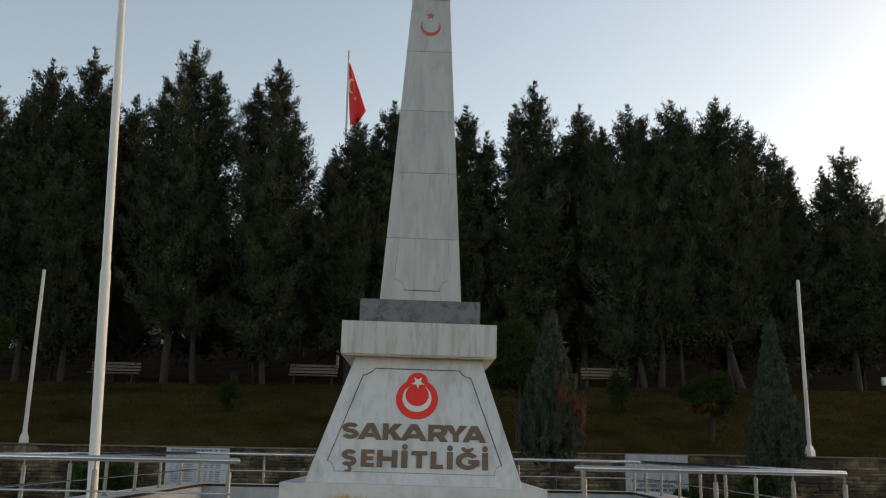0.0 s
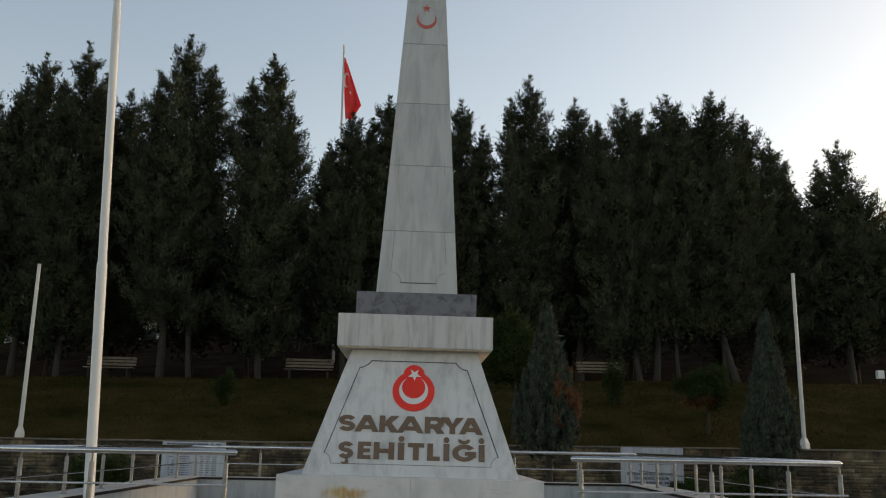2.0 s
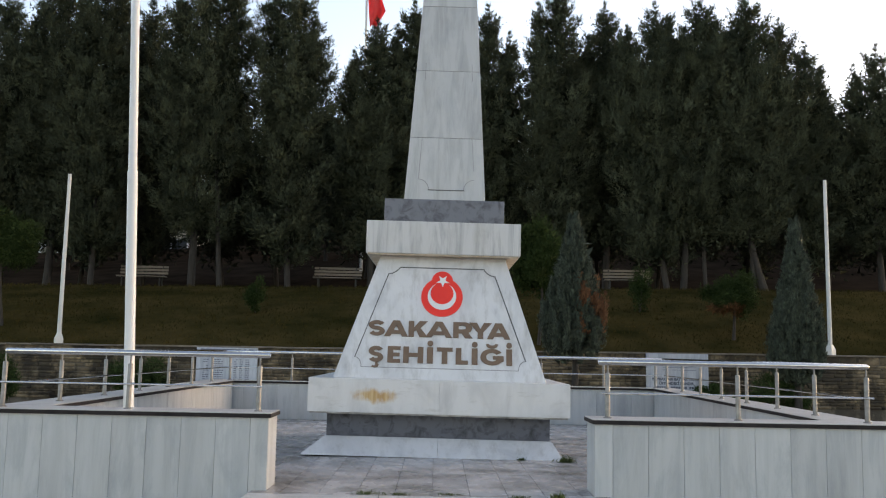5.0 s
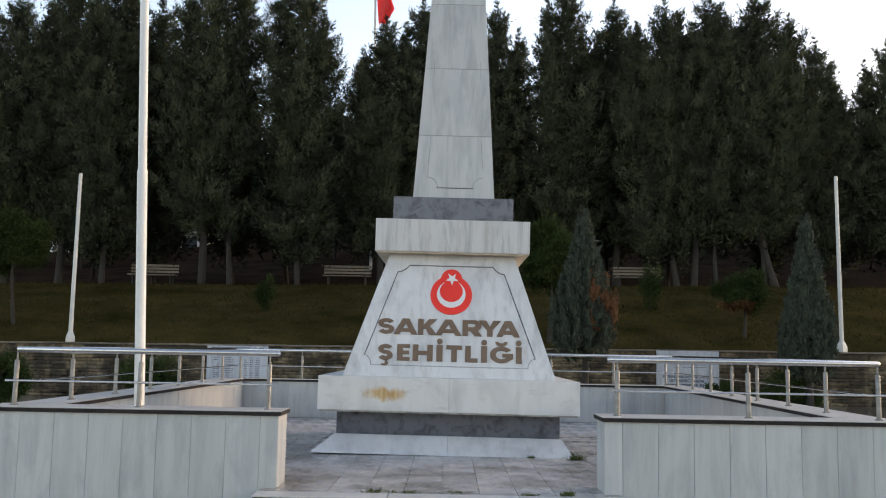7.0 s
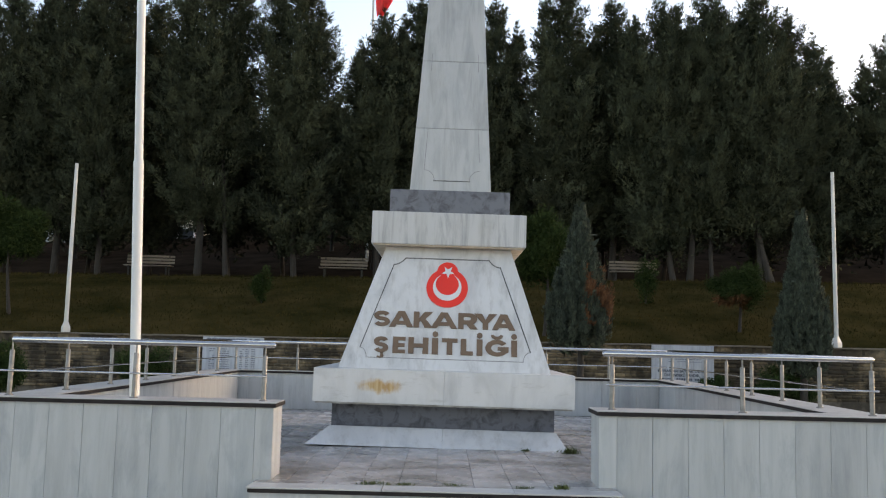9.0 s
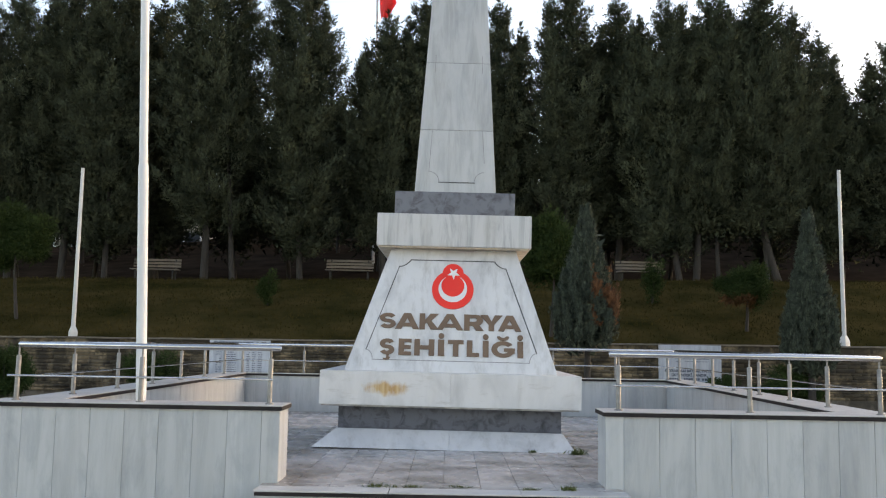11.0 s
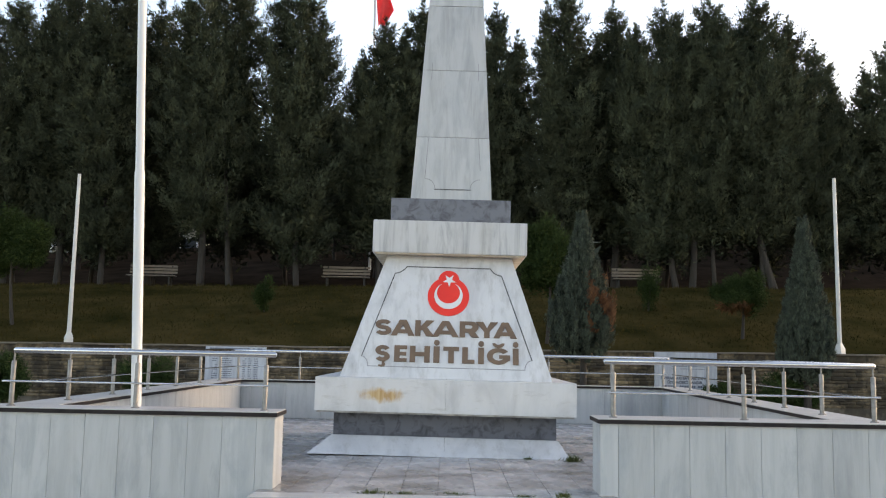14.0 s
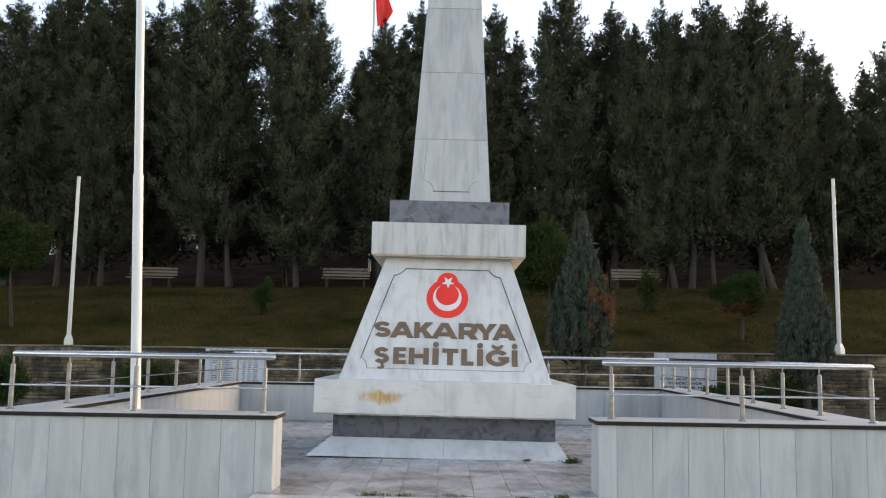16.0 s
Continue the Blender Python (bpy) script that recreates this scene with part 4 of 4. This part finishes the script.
def trunk_mesh(h, r, sway, limbs=0, seed=0, bare=2.5, foot=0.0, reach=9.0):
    """A tapered trunk; foot: how far its base stands aside from the crown's middle, straightening out at the height reach."""
    rr = random.Random(seed)
    ph = rr.uniform(0, 6.28)
    pts = []
    for k in range(14):
        t = (k / 13) ** 1.4
        z = -0.2 + t * (h + 0.2)
        pts.append((sway * math.sin(t * 2.4) * math.cos(ph) + foot * (1 - min(1, max(0, z) / reach)) ** 1.6, 0.3 * sway * math.sin(t * 3) * math.sin(ph), z))
    bm = tube(pts, [r * (1.25 if k == 0 else 1.0) * (1 - 0.92 * (k / 13) ** 1.4) + 0.01 for k in range(14)], 10)
    for _ in range(limbs):
        z = rr.uniform(bare, max(bare + 0.3, h * 0.5))
        i = max(n for n in range(13) if pts[n][2] <= z)
        b0 = Vector(pts[i]).lerp(Vector(pts[i + 1]), (z - pts[i][2]) / (pts[i + 1][2] - pts[i][2]))
        a = rr.uniform(0, 6.28)
        ln = rr.uniform(0.05, 0.115) * h
        tube([b0, b0 + Vector((math.cos(a) * ln * .5, math.sin(a) * ln * .5, 0.15)), b0 + Vector((math.cos(a) * ln, math.sin(a) * ln, 0.45))],
             [r * 0.22, r * 0.15, 0.008], 6, bm)
    return bm


def conifer(u, y, el, w, seed, sway=0.15, bare=2.4, trunk_r=0.19, tops=None, boughs=130, twigs=40, size=0.118, leaves=12, rise=0.55, fat=1.0, spire=0.45, foot=(0.0, 9), stems=(), label=""):
    """A tall conifer at the bearing u (x / y), its top at the slope el above the eye, its crown w wide (half, per metre of distance)."""
    x = u * y
    g = land(x, y)
    h = 1.6 + el * y - g
    rs = np.random.RandomState(seed)
    r = 1.10 * w * y
    e = thing("conifer", Matrix.Translation((x, y, g)), label or "tall dark green conifer with a dense pointed crown", "tree", "conifers on the bank")
    part("trunk", trunk_mesh(h * 0.93, trunk_r, sway, 7, seed, bare, *foot), BARK, e)
    for k, (aside, thick) in enumerate(stems):
        part("side_stem", trunk_mesh(h * 0.6, thick, 0.1, 2, seed + 7 + k, bare, aside, 14), BARK, e)
    P, O, N, TP, TO, IP = crown_points(rs, h, r, bare, tops or [(0, 0, 1.0, 1.0)], boughs, twigs, rise, spire, fat=fat)
    V, T = joined(sprays(rs, P, O, size, leaves, 0.30, 0.05, 0.14, 0.7, N), sprays(rs, TP, TO, size * 1.15, 6, 0.32, 0.08, 0.075, 0.2),
                  sprays(rs, IP, np.tile([[0, 0, 0.2]], (len(IP), 1)), size * 1.3, 10, 0.7, 0.0, 0.20, 1.1))
    axis = unit(IP * np.array([[1, 1, 0]]) + np.array([[0, 0, 0.1]]))
    soft = np.concatenate([np.tile(N, (leaves, 1)), np.tile(unit(TO), (6, 1)), np.tile(axis, (10, 1))])
    link_mesh("crown", mesh_arrays("crown", V, T, soft), PINE, e)
    return e


ROW = [(-0.560, 33, 0.40, 0.050, 0.2, 0.5), (-0.495, 33, 0.405, 0.050, 0.2, 0.5), (-0.4344, 33, 0.440, 0.048, 0.2, 0.42), (-0.3875, 32, 0.456, 0.042, 0.1, 0.5), (-0.3330, 35, 0.400, 0.041, 0.3, 0.5),
       (-0.2700, 32, 0.470, 0.057, 0.1, 0.38), (-0.1710, 32, 0.449, 0.055, 0.1, 0.40), (-0.0760, 33, 0.378, 0.050, 0.2, 0.55), (-0.0330, 34, 0.400, 0.044, 0.2, 0.5), (0.0512, 34, 0.398, 0.048, 0.2, 0.5),
       (0.1300, 33, 0.431, 0.048, 0.2, 0.5), (0.1840, 34, 0.403, 0.039, 0.2, 0.5), (0.2420, 32, 0.405, 0.048, 0.1, 0.4), (0.2930, 32, 0.413, 0.054, 0.1, 0.4), (0.3460, 32, 0.418, 0.056, 0.1, 0.4),
       (0.4120, 33, 0.362, 0.040, 0.4, 0.6), (0.4930, 33, 0.360, 0.055, 0.3, 0.50), (0.5600, 33, 0.28, 0.036, 0.3, 0.5)]
FEET = {3: (0.05, 9), 5: (-0.15, 9), 6: (0.10, 2.2), 12: (0.35, 2.6), 13: (-0.70, 14), 14: (0.50, 2.4)}
STEMS = {5: [(0.85, 0.10)], 13: [(0.10, 0.07)], 14: [(0.12, 0.08)]}
for k, (u, y, el, w, sway, spire) in enumerate(ROW):
    tops = [(0, 0, 1.0, 1.0), (w * y * 0.5, 0.2, 0.91, 0.55), (-w * y * 0.5, -0.2, 0.87, 0.55)] if k % 2 else [(0, 0, 1.0, 1.0), (-w * y * 0.45, 0.1, 0.92, 0.5), (w * y * 0.4, 0.2, 0.84, 0.5)]
    if 12 <= k <= 14:
        tops = [(0, 0, 1.0, 1.0), (w * y * 0.7, 0.2, 0.92, 0.75), (-w * y * 0.7, -0.2, 0.91, 0.75)]
    open_crown = k in (15, 16)
    conifer(u, y, el, w, 20 + k, sway, 1.75 + 0.35 * (k % 3), 0.105 + 0.015 * (k % 3), tops, spire=spire, boughs=70 if open_crown else 104, twigs=36 if open_crown else 40, fat=0.92, rise=0.85 if 12 <= k <= 14 else 0.65,
            foot=FEET.get(k, (0.0, 9)), stems=STEMS.get(k, ()), label="dark green conifer with an open layered crown" if open_crown else "")
rb = random.Random(9)
for k in range(15):
    u = -0.58 + k * 0.083 + rb.uniform(-0.02, 0.02)
    conifer(u, 40 + rb.uniform(-2, 4), 0.295 + rb.uniform(-0.02, 0.02), 0.055, 60 + k, 0.4, 2.3, 0.10, boughs=80, twigs=17, size=0.22, leaves=7, label="dark conifer in the second row of the grove")


def crown_ball(rs, n, rx, ry, rz, zc, clumps=22):
    """Points in many small clumps that fill an uneven oval."""
    c = rs.normal(0, 1, (clumps, 3))
    c /= np.linalg.norm(c, axis=1, keepdims=True)
    c *= rs.uniform(0.25, 0.95, (clumps, 1))
    d = rs.normal(0, 1, (n, 3))
    d /= np.linalg.norm(d, axis=1, keepdims=True)
    k = rs.randint(0, clumps, n)
    span = rs.uniform(0.14, 0.40, clumps)[k][:, None]
    p = (c[k] + d * span * rs.uniform(0.3, 1.0, (n, 1)) ** 0.5) * np.array([[rx, ry, rz]]) + np.array([[0, 0, zc]])
    return p, d


def small_tree(u, y, z_top, r, clear, mat, label, seed, size=0.10, n=1500, name="young_tree", foot=0.0, upward=0.1, browned=False):
    x = u * y
    g = land(x, y)
    h = z_top - g
    rs = np.random.RandomState(seed)
    e = thing(name, Matrix.Translation((x, y, g)), label, "tree")
    part("trunk", trunk_mesh(h * 0.8, 0.045, 0.1, 4, seed, clear, foot), BARK, e)
    P, O = crown_ball(rs, n, r, r, (h - clear) / 2, clear + (h - clear) / 2)
    if browned:
        hit = (P[:, 2] < clear + 0.30 * (h - clear)) & (P[:, 0] < 0.3 * r)
        V, T = sprays(rs, P[hit], O[hit], size, 5, 0.6, 0.1, 0.10)
        link_mesh("browned_foliage", mesh_arrays("browned_foliage", V, T, np.tile(O[hit], (5, 1))), BROWNED, e, "rust-brown lower leaves")
        P, O = P[~hit], O[~hit]
    V, T = sprays(rs, P, O, size * 0.8, 11, 0.6, upward, 0.13, 0.9)
    link_mesh("crown", mesh_arrays("crown", V, T), mat, e)
    return e


small_tree(-0.488, 24.2, 1.6 + 0.150 * 24.2, 0.95, 1.4, GREEN, "young broad-crowned green tree on the bank", 101, 0.13, 2600, foot=0.2)
small_tree(0.3250, 24.0, 1.6 + 0.091 * 24, 0.72, 0.60, GREEN, "young round green tree with rusty lower leaves on the bank", 102, 0.10, 2000, browned=True)
small_tree(0.1100, 23.3, 1.6 + 0.149 * 23.3, 0.70, 1.3, GREEN, "young green tree with upright shoots on the bank", 103, 0.13, 2200, upward=0.9)


def blue_cypress(u, y, z_top, r, z0, seed, brown, label):
    """A cone of upright plumes, each a slim bundle of scaly shoots."""
    x = u * y
    rs = np.random.RandomState(seed)
    e = thing("cypress", Matrix.Translation((x, y, 0)), label, "tree", "blue cypresses before the stone wall")
    part("trunk", trunk_mesh(z_top * 0.9, 0.085, 0.05, 0, seed), BARK, e)
    n = 430
    v = 1 - np.sqrt(1 - (np.arange(n) + rs.uniform(0, 1, n)) / n * 0.995)
    az = np.arange(n) * 2.39996 + rs.uniform(-0.3, 0.3, n)
    lump = 1 + 0.08 * np.sin(2 * az + 7 * v + seed) + 0.09 * np.sin(5 * az - 13 * v)
    rad = r * (1 - v) ** 1.08 * np.minimum(1, 0.90 + 1.6 * v) * lump * rs.uniform(0.70, 1.10, n) + 0.015
    tall = (0.52 - 0.20 * v) * rs.uniform(0.7, 1.25, n)
    zz = z0 + v * (z_top - z0 - 0.42) - rs.uniform(-0.05, 0.32, n) * (v < 0.10)
    P, O, N = [], [], []
    for _ in range(30):
        t = rs.uniform(0, 1, n)
        fat = 0.070 * np.sin(np.pi * (0.12 + 0.86 * t)) ** 0.7 * (1.15 - 0.45 * v)
        a, q = rs.uniform(0, 6.28, n), fat * rs.uniform(0.3, 1, n) ** 0.5
        rr = rad + 0.10 * t * (1 - v)
        P.append(np.stack([np.cos(az) * rr + np.cos(a) * q, np.sin(az) * rr + np.sin(a) * q, zz + tall * t], 1))
        N.append(np.stack([np.cos(az) * 0.5 + np.cos(a), np.sin(az) * 0.5 + np.sin(a), 0.25 + 0.5 * t], 1))
        O.append(np.stack([np.cos(az) * 0.25 + np.cos(a) * 0.35, np.sin(az) * 0.25 + np.sin(a) * 0.35, 0.9 + 0.5 * t], 1))
    P, O, N = np.concatenate(P), np.concatenate(O), unit(np.concatenate(N))
    inner = np.stack([np.cos(az) * rad * 0.5, np.sin(az) * rad * 0.5, zz], 1)[v < 0.8]
    if brown:
        pa = np.tile(az, 30)
        hit = (np.cos(pa - 5.45) > 0.80) & (P[:, 2] > 2.05) & (P[:, 2] < 3.35)
        hit &= np.sin(6 * P[:, 2] + 3 * pa) + np.sin(9 * P[:, 0] + 2) + rs.normal(0, 0.25, len(P)) > -0.35
        V, T = sprays(rs, P[hit], O[hit], 0.06, 11, 0.3, 0.1, 0.13)
        link_mesh("browned_foliage", mesh_arrays("browned_foliage", V, T, np.tile(N[hit], (11, 1))), BROWNED, e, "dead rust-brown foliage")
        P, O, N = P[~hit], O[~hit], N[~hit]
    V, T = joined(sprays(rs, P, O, 0.06, 11, 0.26, 0.1, 0.13, 0.3, N), sprays(rs, inner, np.tile([[0, 0, 0.4]], (len(inner), 1)), 0.2, 6, 0.6, 0.0, 0.3))
    soft = np.concatenate([np.tile(N, (11, 1)), np.tile(unit(inner * np.array([[1, 1, 0]]) + 0.01), (6, 1))])
    link_mesh("crown", mesh_arrays("crown", V, T, soft), BLUE_CYPRESS, e)
    return e


blue_cypress(0.1495, 20.0, 1.62 + 0.171 * 20, 0.62, 1.78, 201, True, "blue-green cypress with a browned side")
blue_cypress(0.3955, 20.0, 1.62 + 0.171 * 20, 0.50, 1.35, 202, False, "slim blue-green cypress with a dense crown")


def shrub(u, y, r, h, seed, label, ground_z=None, mat=None, n=900, size=0.09):
    x = u * y
    g = land(x, y) if ground_z is None else ground_z
    rs = np.random.RandomState(seed)
    e = thing("shrub", Matrix.Translation((x, y, g)), label, "shrub")
    bm = bmesh.new()
    for k in range(5):
        a = k * 1.26
        tube([(0, 0, -0.05), (0.25 * r * math.cos(a), 0.25 * r * math.sin(a), h * 0.4), (0.5 * r * math.cos(a), 0.5 * r * math.sin(a), h * 0.75)], [0.02, 0.014, 0.005], 6, bm)
    part("stems", bm, BARK, e)
    P, O = crown_ball(rs, n, r, r, h / 2, h / 2 + 0.02)
    V, T = sprays(rs, P, O, size * 0.7, 11, 0.6, 0.15, 0.2, 0.9)
    link_mesh("leaves", mesh_arrays("leaves", V, T), mat or BUSH, e)
    return e


for k, (u, y, r, h) in enumerate([(-0.488, 20.5, 0.66, 1.30), (-0.328, 20.8, 0.62, 1.40), (0.366, 20.6, 0.80, 1.15), (0.300, 20.8, 0.45, 0.9)]):
    shrub(u, y, r, h, 300 + k, "dense dark green bush before the stone wall", n=1900, size=0.085)
shrub(-0.2026, 26.0, 0.24, 1.0, 320, "small yellow-green sapling on the bank", mat=GREEN, n=420)
shrub(0.2224, 26.7, 0.32, 1.5, 321, "small green sapling beside a bench", mat=GREEN, n=420)

# mown grass on the bank
rs = np.random.RandomState(77)
n = 26000
gx, gy = rs.uniform(-17, 17, n), WALL_Y + 0.45 + (CREST + 0.6 - WALL_Y - 0.45) * rs.uniform(0, 1, n)
pos = np.stack([gx, gy, [land(a, c) for a, c in zip(gx, gy)]], 1)
V, T = sprays(rs, pos, np.tile([[0.0, 0.0, 1.0]], (n, 1)), 0.07, 2, 0.45, 0.3, 0.12)
tagged(link_mesh("grass", mesh_arrays("grass", V, T), BLADE), "short dry green grass on the bank", "grass", kind="stuff")


# ---------------------------------------------------------------- far flag and houses
def far_flag():
    y = 46.0
    x, g = -0.0870 * y, land(-0.087 * y, y)
    top = 1.6 + 0.4622 * y
    e = thing("flag", Matrix.Translation((x, y, g)) @ Matrix.Rotation(radians(-0.5), 4, 'Y'), "red flag with a white crescent, hanging from a tall pole", "flag")
    h = top - g
    part("pole", tube([(0, 0, 0), (0, 0, h)], [0.075, 0.05], 12), PALE, e)
    bm = bmesh.new()
    nx, nz = 36, 70
    grid = []
    for j in range(nz + 1):
        t = j / nz
        z = h - 0.75 - t * 3.55
        left = 0.06 + 0.14 * t ** 3
        right = 0.10 + (0.92 * t / 0.77 if t < 0.77 else 0.92 - 0.45 * (t - 0.77) / 0.23)
        row = []
        for i in range(nx + 1):
            s = i / nx
            row.append(bm.verts.new((left + s * (right - left), 0.14 * math.sin(s * 8 + t * 2.2) * (0.25 + t), z)))
        grid.append(row)
    for j in range(nz):
        for i in range(nx):
            f = bm.faces.new((grid[j][i], grid[j + 1][i], grid[j + 1][i + 1], grid[j][i + 1]))
            f.smooth = True
            s, t = (i + .5) / nx, (j + .5) / nz
            far = math.hypot((s - 0.30) * 0.28, t - 0.36)
            moon = far < 0.12 and math.hypot((s - 0.46) * 0.28, t - 0.38) > 0.10
            stud = math.hypot((s - 0.48) * 0.4, t - 0.58) < 0.022
            f.material_index = 1 if moon or stud else 0
    cloth = part("cloth", bm, FLAG, e, "red cloth in hanging folds")
    cloth.data.materials.append(FLAG_WHITE)
    so = cloth.modifiers.new("thick", 'SOLIDIFY')
    so.thickness = 0.01
    return e


far_flag()


def house(x, y, w, d, storeys, label, wall_mat, turn=0.0, cols=4, name="house", storey=2.9, sink=0.3):
    g = land(x, y) - sink
    e = thing(name, pose(x, y, g, 0, 0, turn), label, "house")
    h = storeys * storey + 0.4
    part("wall", box(-w / 2, w / 2, -d / 2, d / 2, 0, h), wall_mat, e)
    bm = bmesh.new()
    o = 0.5
    a = [bm.verts.new(v) for v in ((-w / 2 - o, -d / 2 - o, h), (w / 2 + o, -d / 2 - o, h), (w / 2 + o, d / 2 + o, h), (-w / 2 - o, d / 2 + o, h))]
    r = [bm.verts.new(v) for v in ((-w / 2 + d / 3, 0, h + d * 0.22), (w / 2 - d / 3, 0, h + d * 0.22))]
    for q in ((a[0], a[1], r[1], r[0]), (a[1], a[2], r[1]), (a[2], a[3], r[0], r[1]), (a[3], a[0], r[0]), (a[3], a[2], a[1], a[0])):
        bm.faces.new(q)
    part("roof", bm, ROOF, e)
    for s in range(storeys):
        for c in range(cols):
            xc = -w / 2 + w * (c + 0.5) / cols
            fr = part("window", box(xc - 0.6, xc + 0.6, -d / 2 - 0.05, -d / 2 + 0.02, 0.35 * storey + storey * s, 0.82 * storey + storey * s), WHITEWASH, e)
            part("pane", box(xc - 0.5, xc + 0.5, -d / 2 - 0.07, -d / 2 - 0.051, 0.38 * storey + storey * s, 0.79 * storey + storey * s), GLASS, fr)
    return e


for k in range(14):
    conifer(-0.60 + k * 0.094 + rb.uniform(-0.02, 0.02), 52 + rb.uniform(-3, 4), 0.26 + rb.uniform(-0.02, 0.02), 0.05, 90 + k, 0.4, 2.0, 0.10, boughs=64, twigs=13, size=0.30, leaves=6, label="dark conifer far back in the grove")


box_at = Vector((0.5230 * 31.5, 31.5))
utility = thing("utility_box", Matrix.Translation((*box_at, land(*box_at))), "small white utility box on a short post", "box")
part("box", box(-0.12, 0.12, -0.08, 0.08, 0.22, 0.50, 0.01), WHITE, utility)
part("post", tube([(0, 0, -0.05), (0, 0, 0.22)], [0.03, 0.03], 10), IRON, utility)
house(-0.408 * 62, 62, 2.8, 5, 1, "low whitewashed house glimpsed between the trunks", WHITEWASH, 6, 2, storey=2.4, sink=2.0)
house(-0.284 * 66, 66, 2.4, 5, 1, "low plastered house glimpsed between the trunks", PLASTER, -4, 2, storey=2.4, sink=1.7)
house(0.615 * 90, 90, 12, 10, 3, "plastered apartment house with a tiled roof beyond the trees", PLASTER, -8, 5, storey=2.6)

# ---------------------------------------------------------------- floor tiles and weeds
tile_pool = {}
TX, TY = 0.317, 0.61
row = 0
y = FRONT + 0.025
while y < REAR - 0.02:
    y1 = min(y + TY, REAR)
    x = 0.285 - 13 * TX
    cols = []
    while x < 3.85:
        cols.append((max(x, -3.74), min(x + TX, 3.88)))
        x += TX
    for x0, x1 in cols:
        if y > 10.45 and y1 < 13.2 and x0 > -1.35 and x1 < 1.35:
            continue
        key = (round(x1 - x0, 3), round(y1 - y, 3))
        if key not in tile_pool:
            bm = box(0.002, key[0] - 0.002, 0.002, key[1] - 0.002, -0.018, 0.0, 0.0015)
            tile_pool[key] = bpy.data.meshes.new("tile")
            bm.to_mesh(tile_pool[key]), bm.free()
        link_mesh("tile", tile_pool[key], TILE, platform, "", Matrix.Translation((x0, y, FLOOR + random.uniform(-0.002, 0.0005))))
    y, row = y1, row + 1
x = 0.285 - 6 * TX
while x < 1.44:
    a, c = max(x, -1.555), min(x + TX, 1.475)
    part("tile", box(a + 0.002, c - 0.002, FRONT - 0.148, FRONT + 0.022, FLOOR - 0.012, FLOOR - 0.0005, 0.0015), TILE, platform)
    x += TX


def weed(x, y, r, h, seed):
    rs = np.random.RandomState(seed)
    k = 60
    pos = np.stack([rs.normal(0, r * 0.5, k), rs.normal(0, r * 0.18, k), np.zeros(k)], 1)
    V, T = sprays(rs, pos, np.stack([rs.normal(0, .5, k), rs.normal(0, .5, k), np.ones(k) * 0.5], 1), h, 3, 0.3, 0.2, 0.14)
    ob = link_mesh("weed", mesh_arrays("weed", V, T), WEED, None, "", Matrix.Translation((x, y, FLOOR)))
    return tagged(ob, "green weed growing from a joint of the paving", "weed", "weeds in the paving", "stuff")


for k, (x, y, r, h) in enumerate([(1.42, 10.2, 0.10, 0.09), (-0.55, 7.86, 0.17, 0.045), (-0.30, 7.87, 0.10, 0.03), (0.12, 7.9, 0.12, 0.03), (0.68, 7.83, 0.10, 0.03), (1.02, 7.86, 0.07, 0.055), (0.95, 10.30, 0.05, 0.04)]):
    weed(x, y - (0.17 if y < 8 else 0), r * 0.9, h * 0.62, 400 + k)
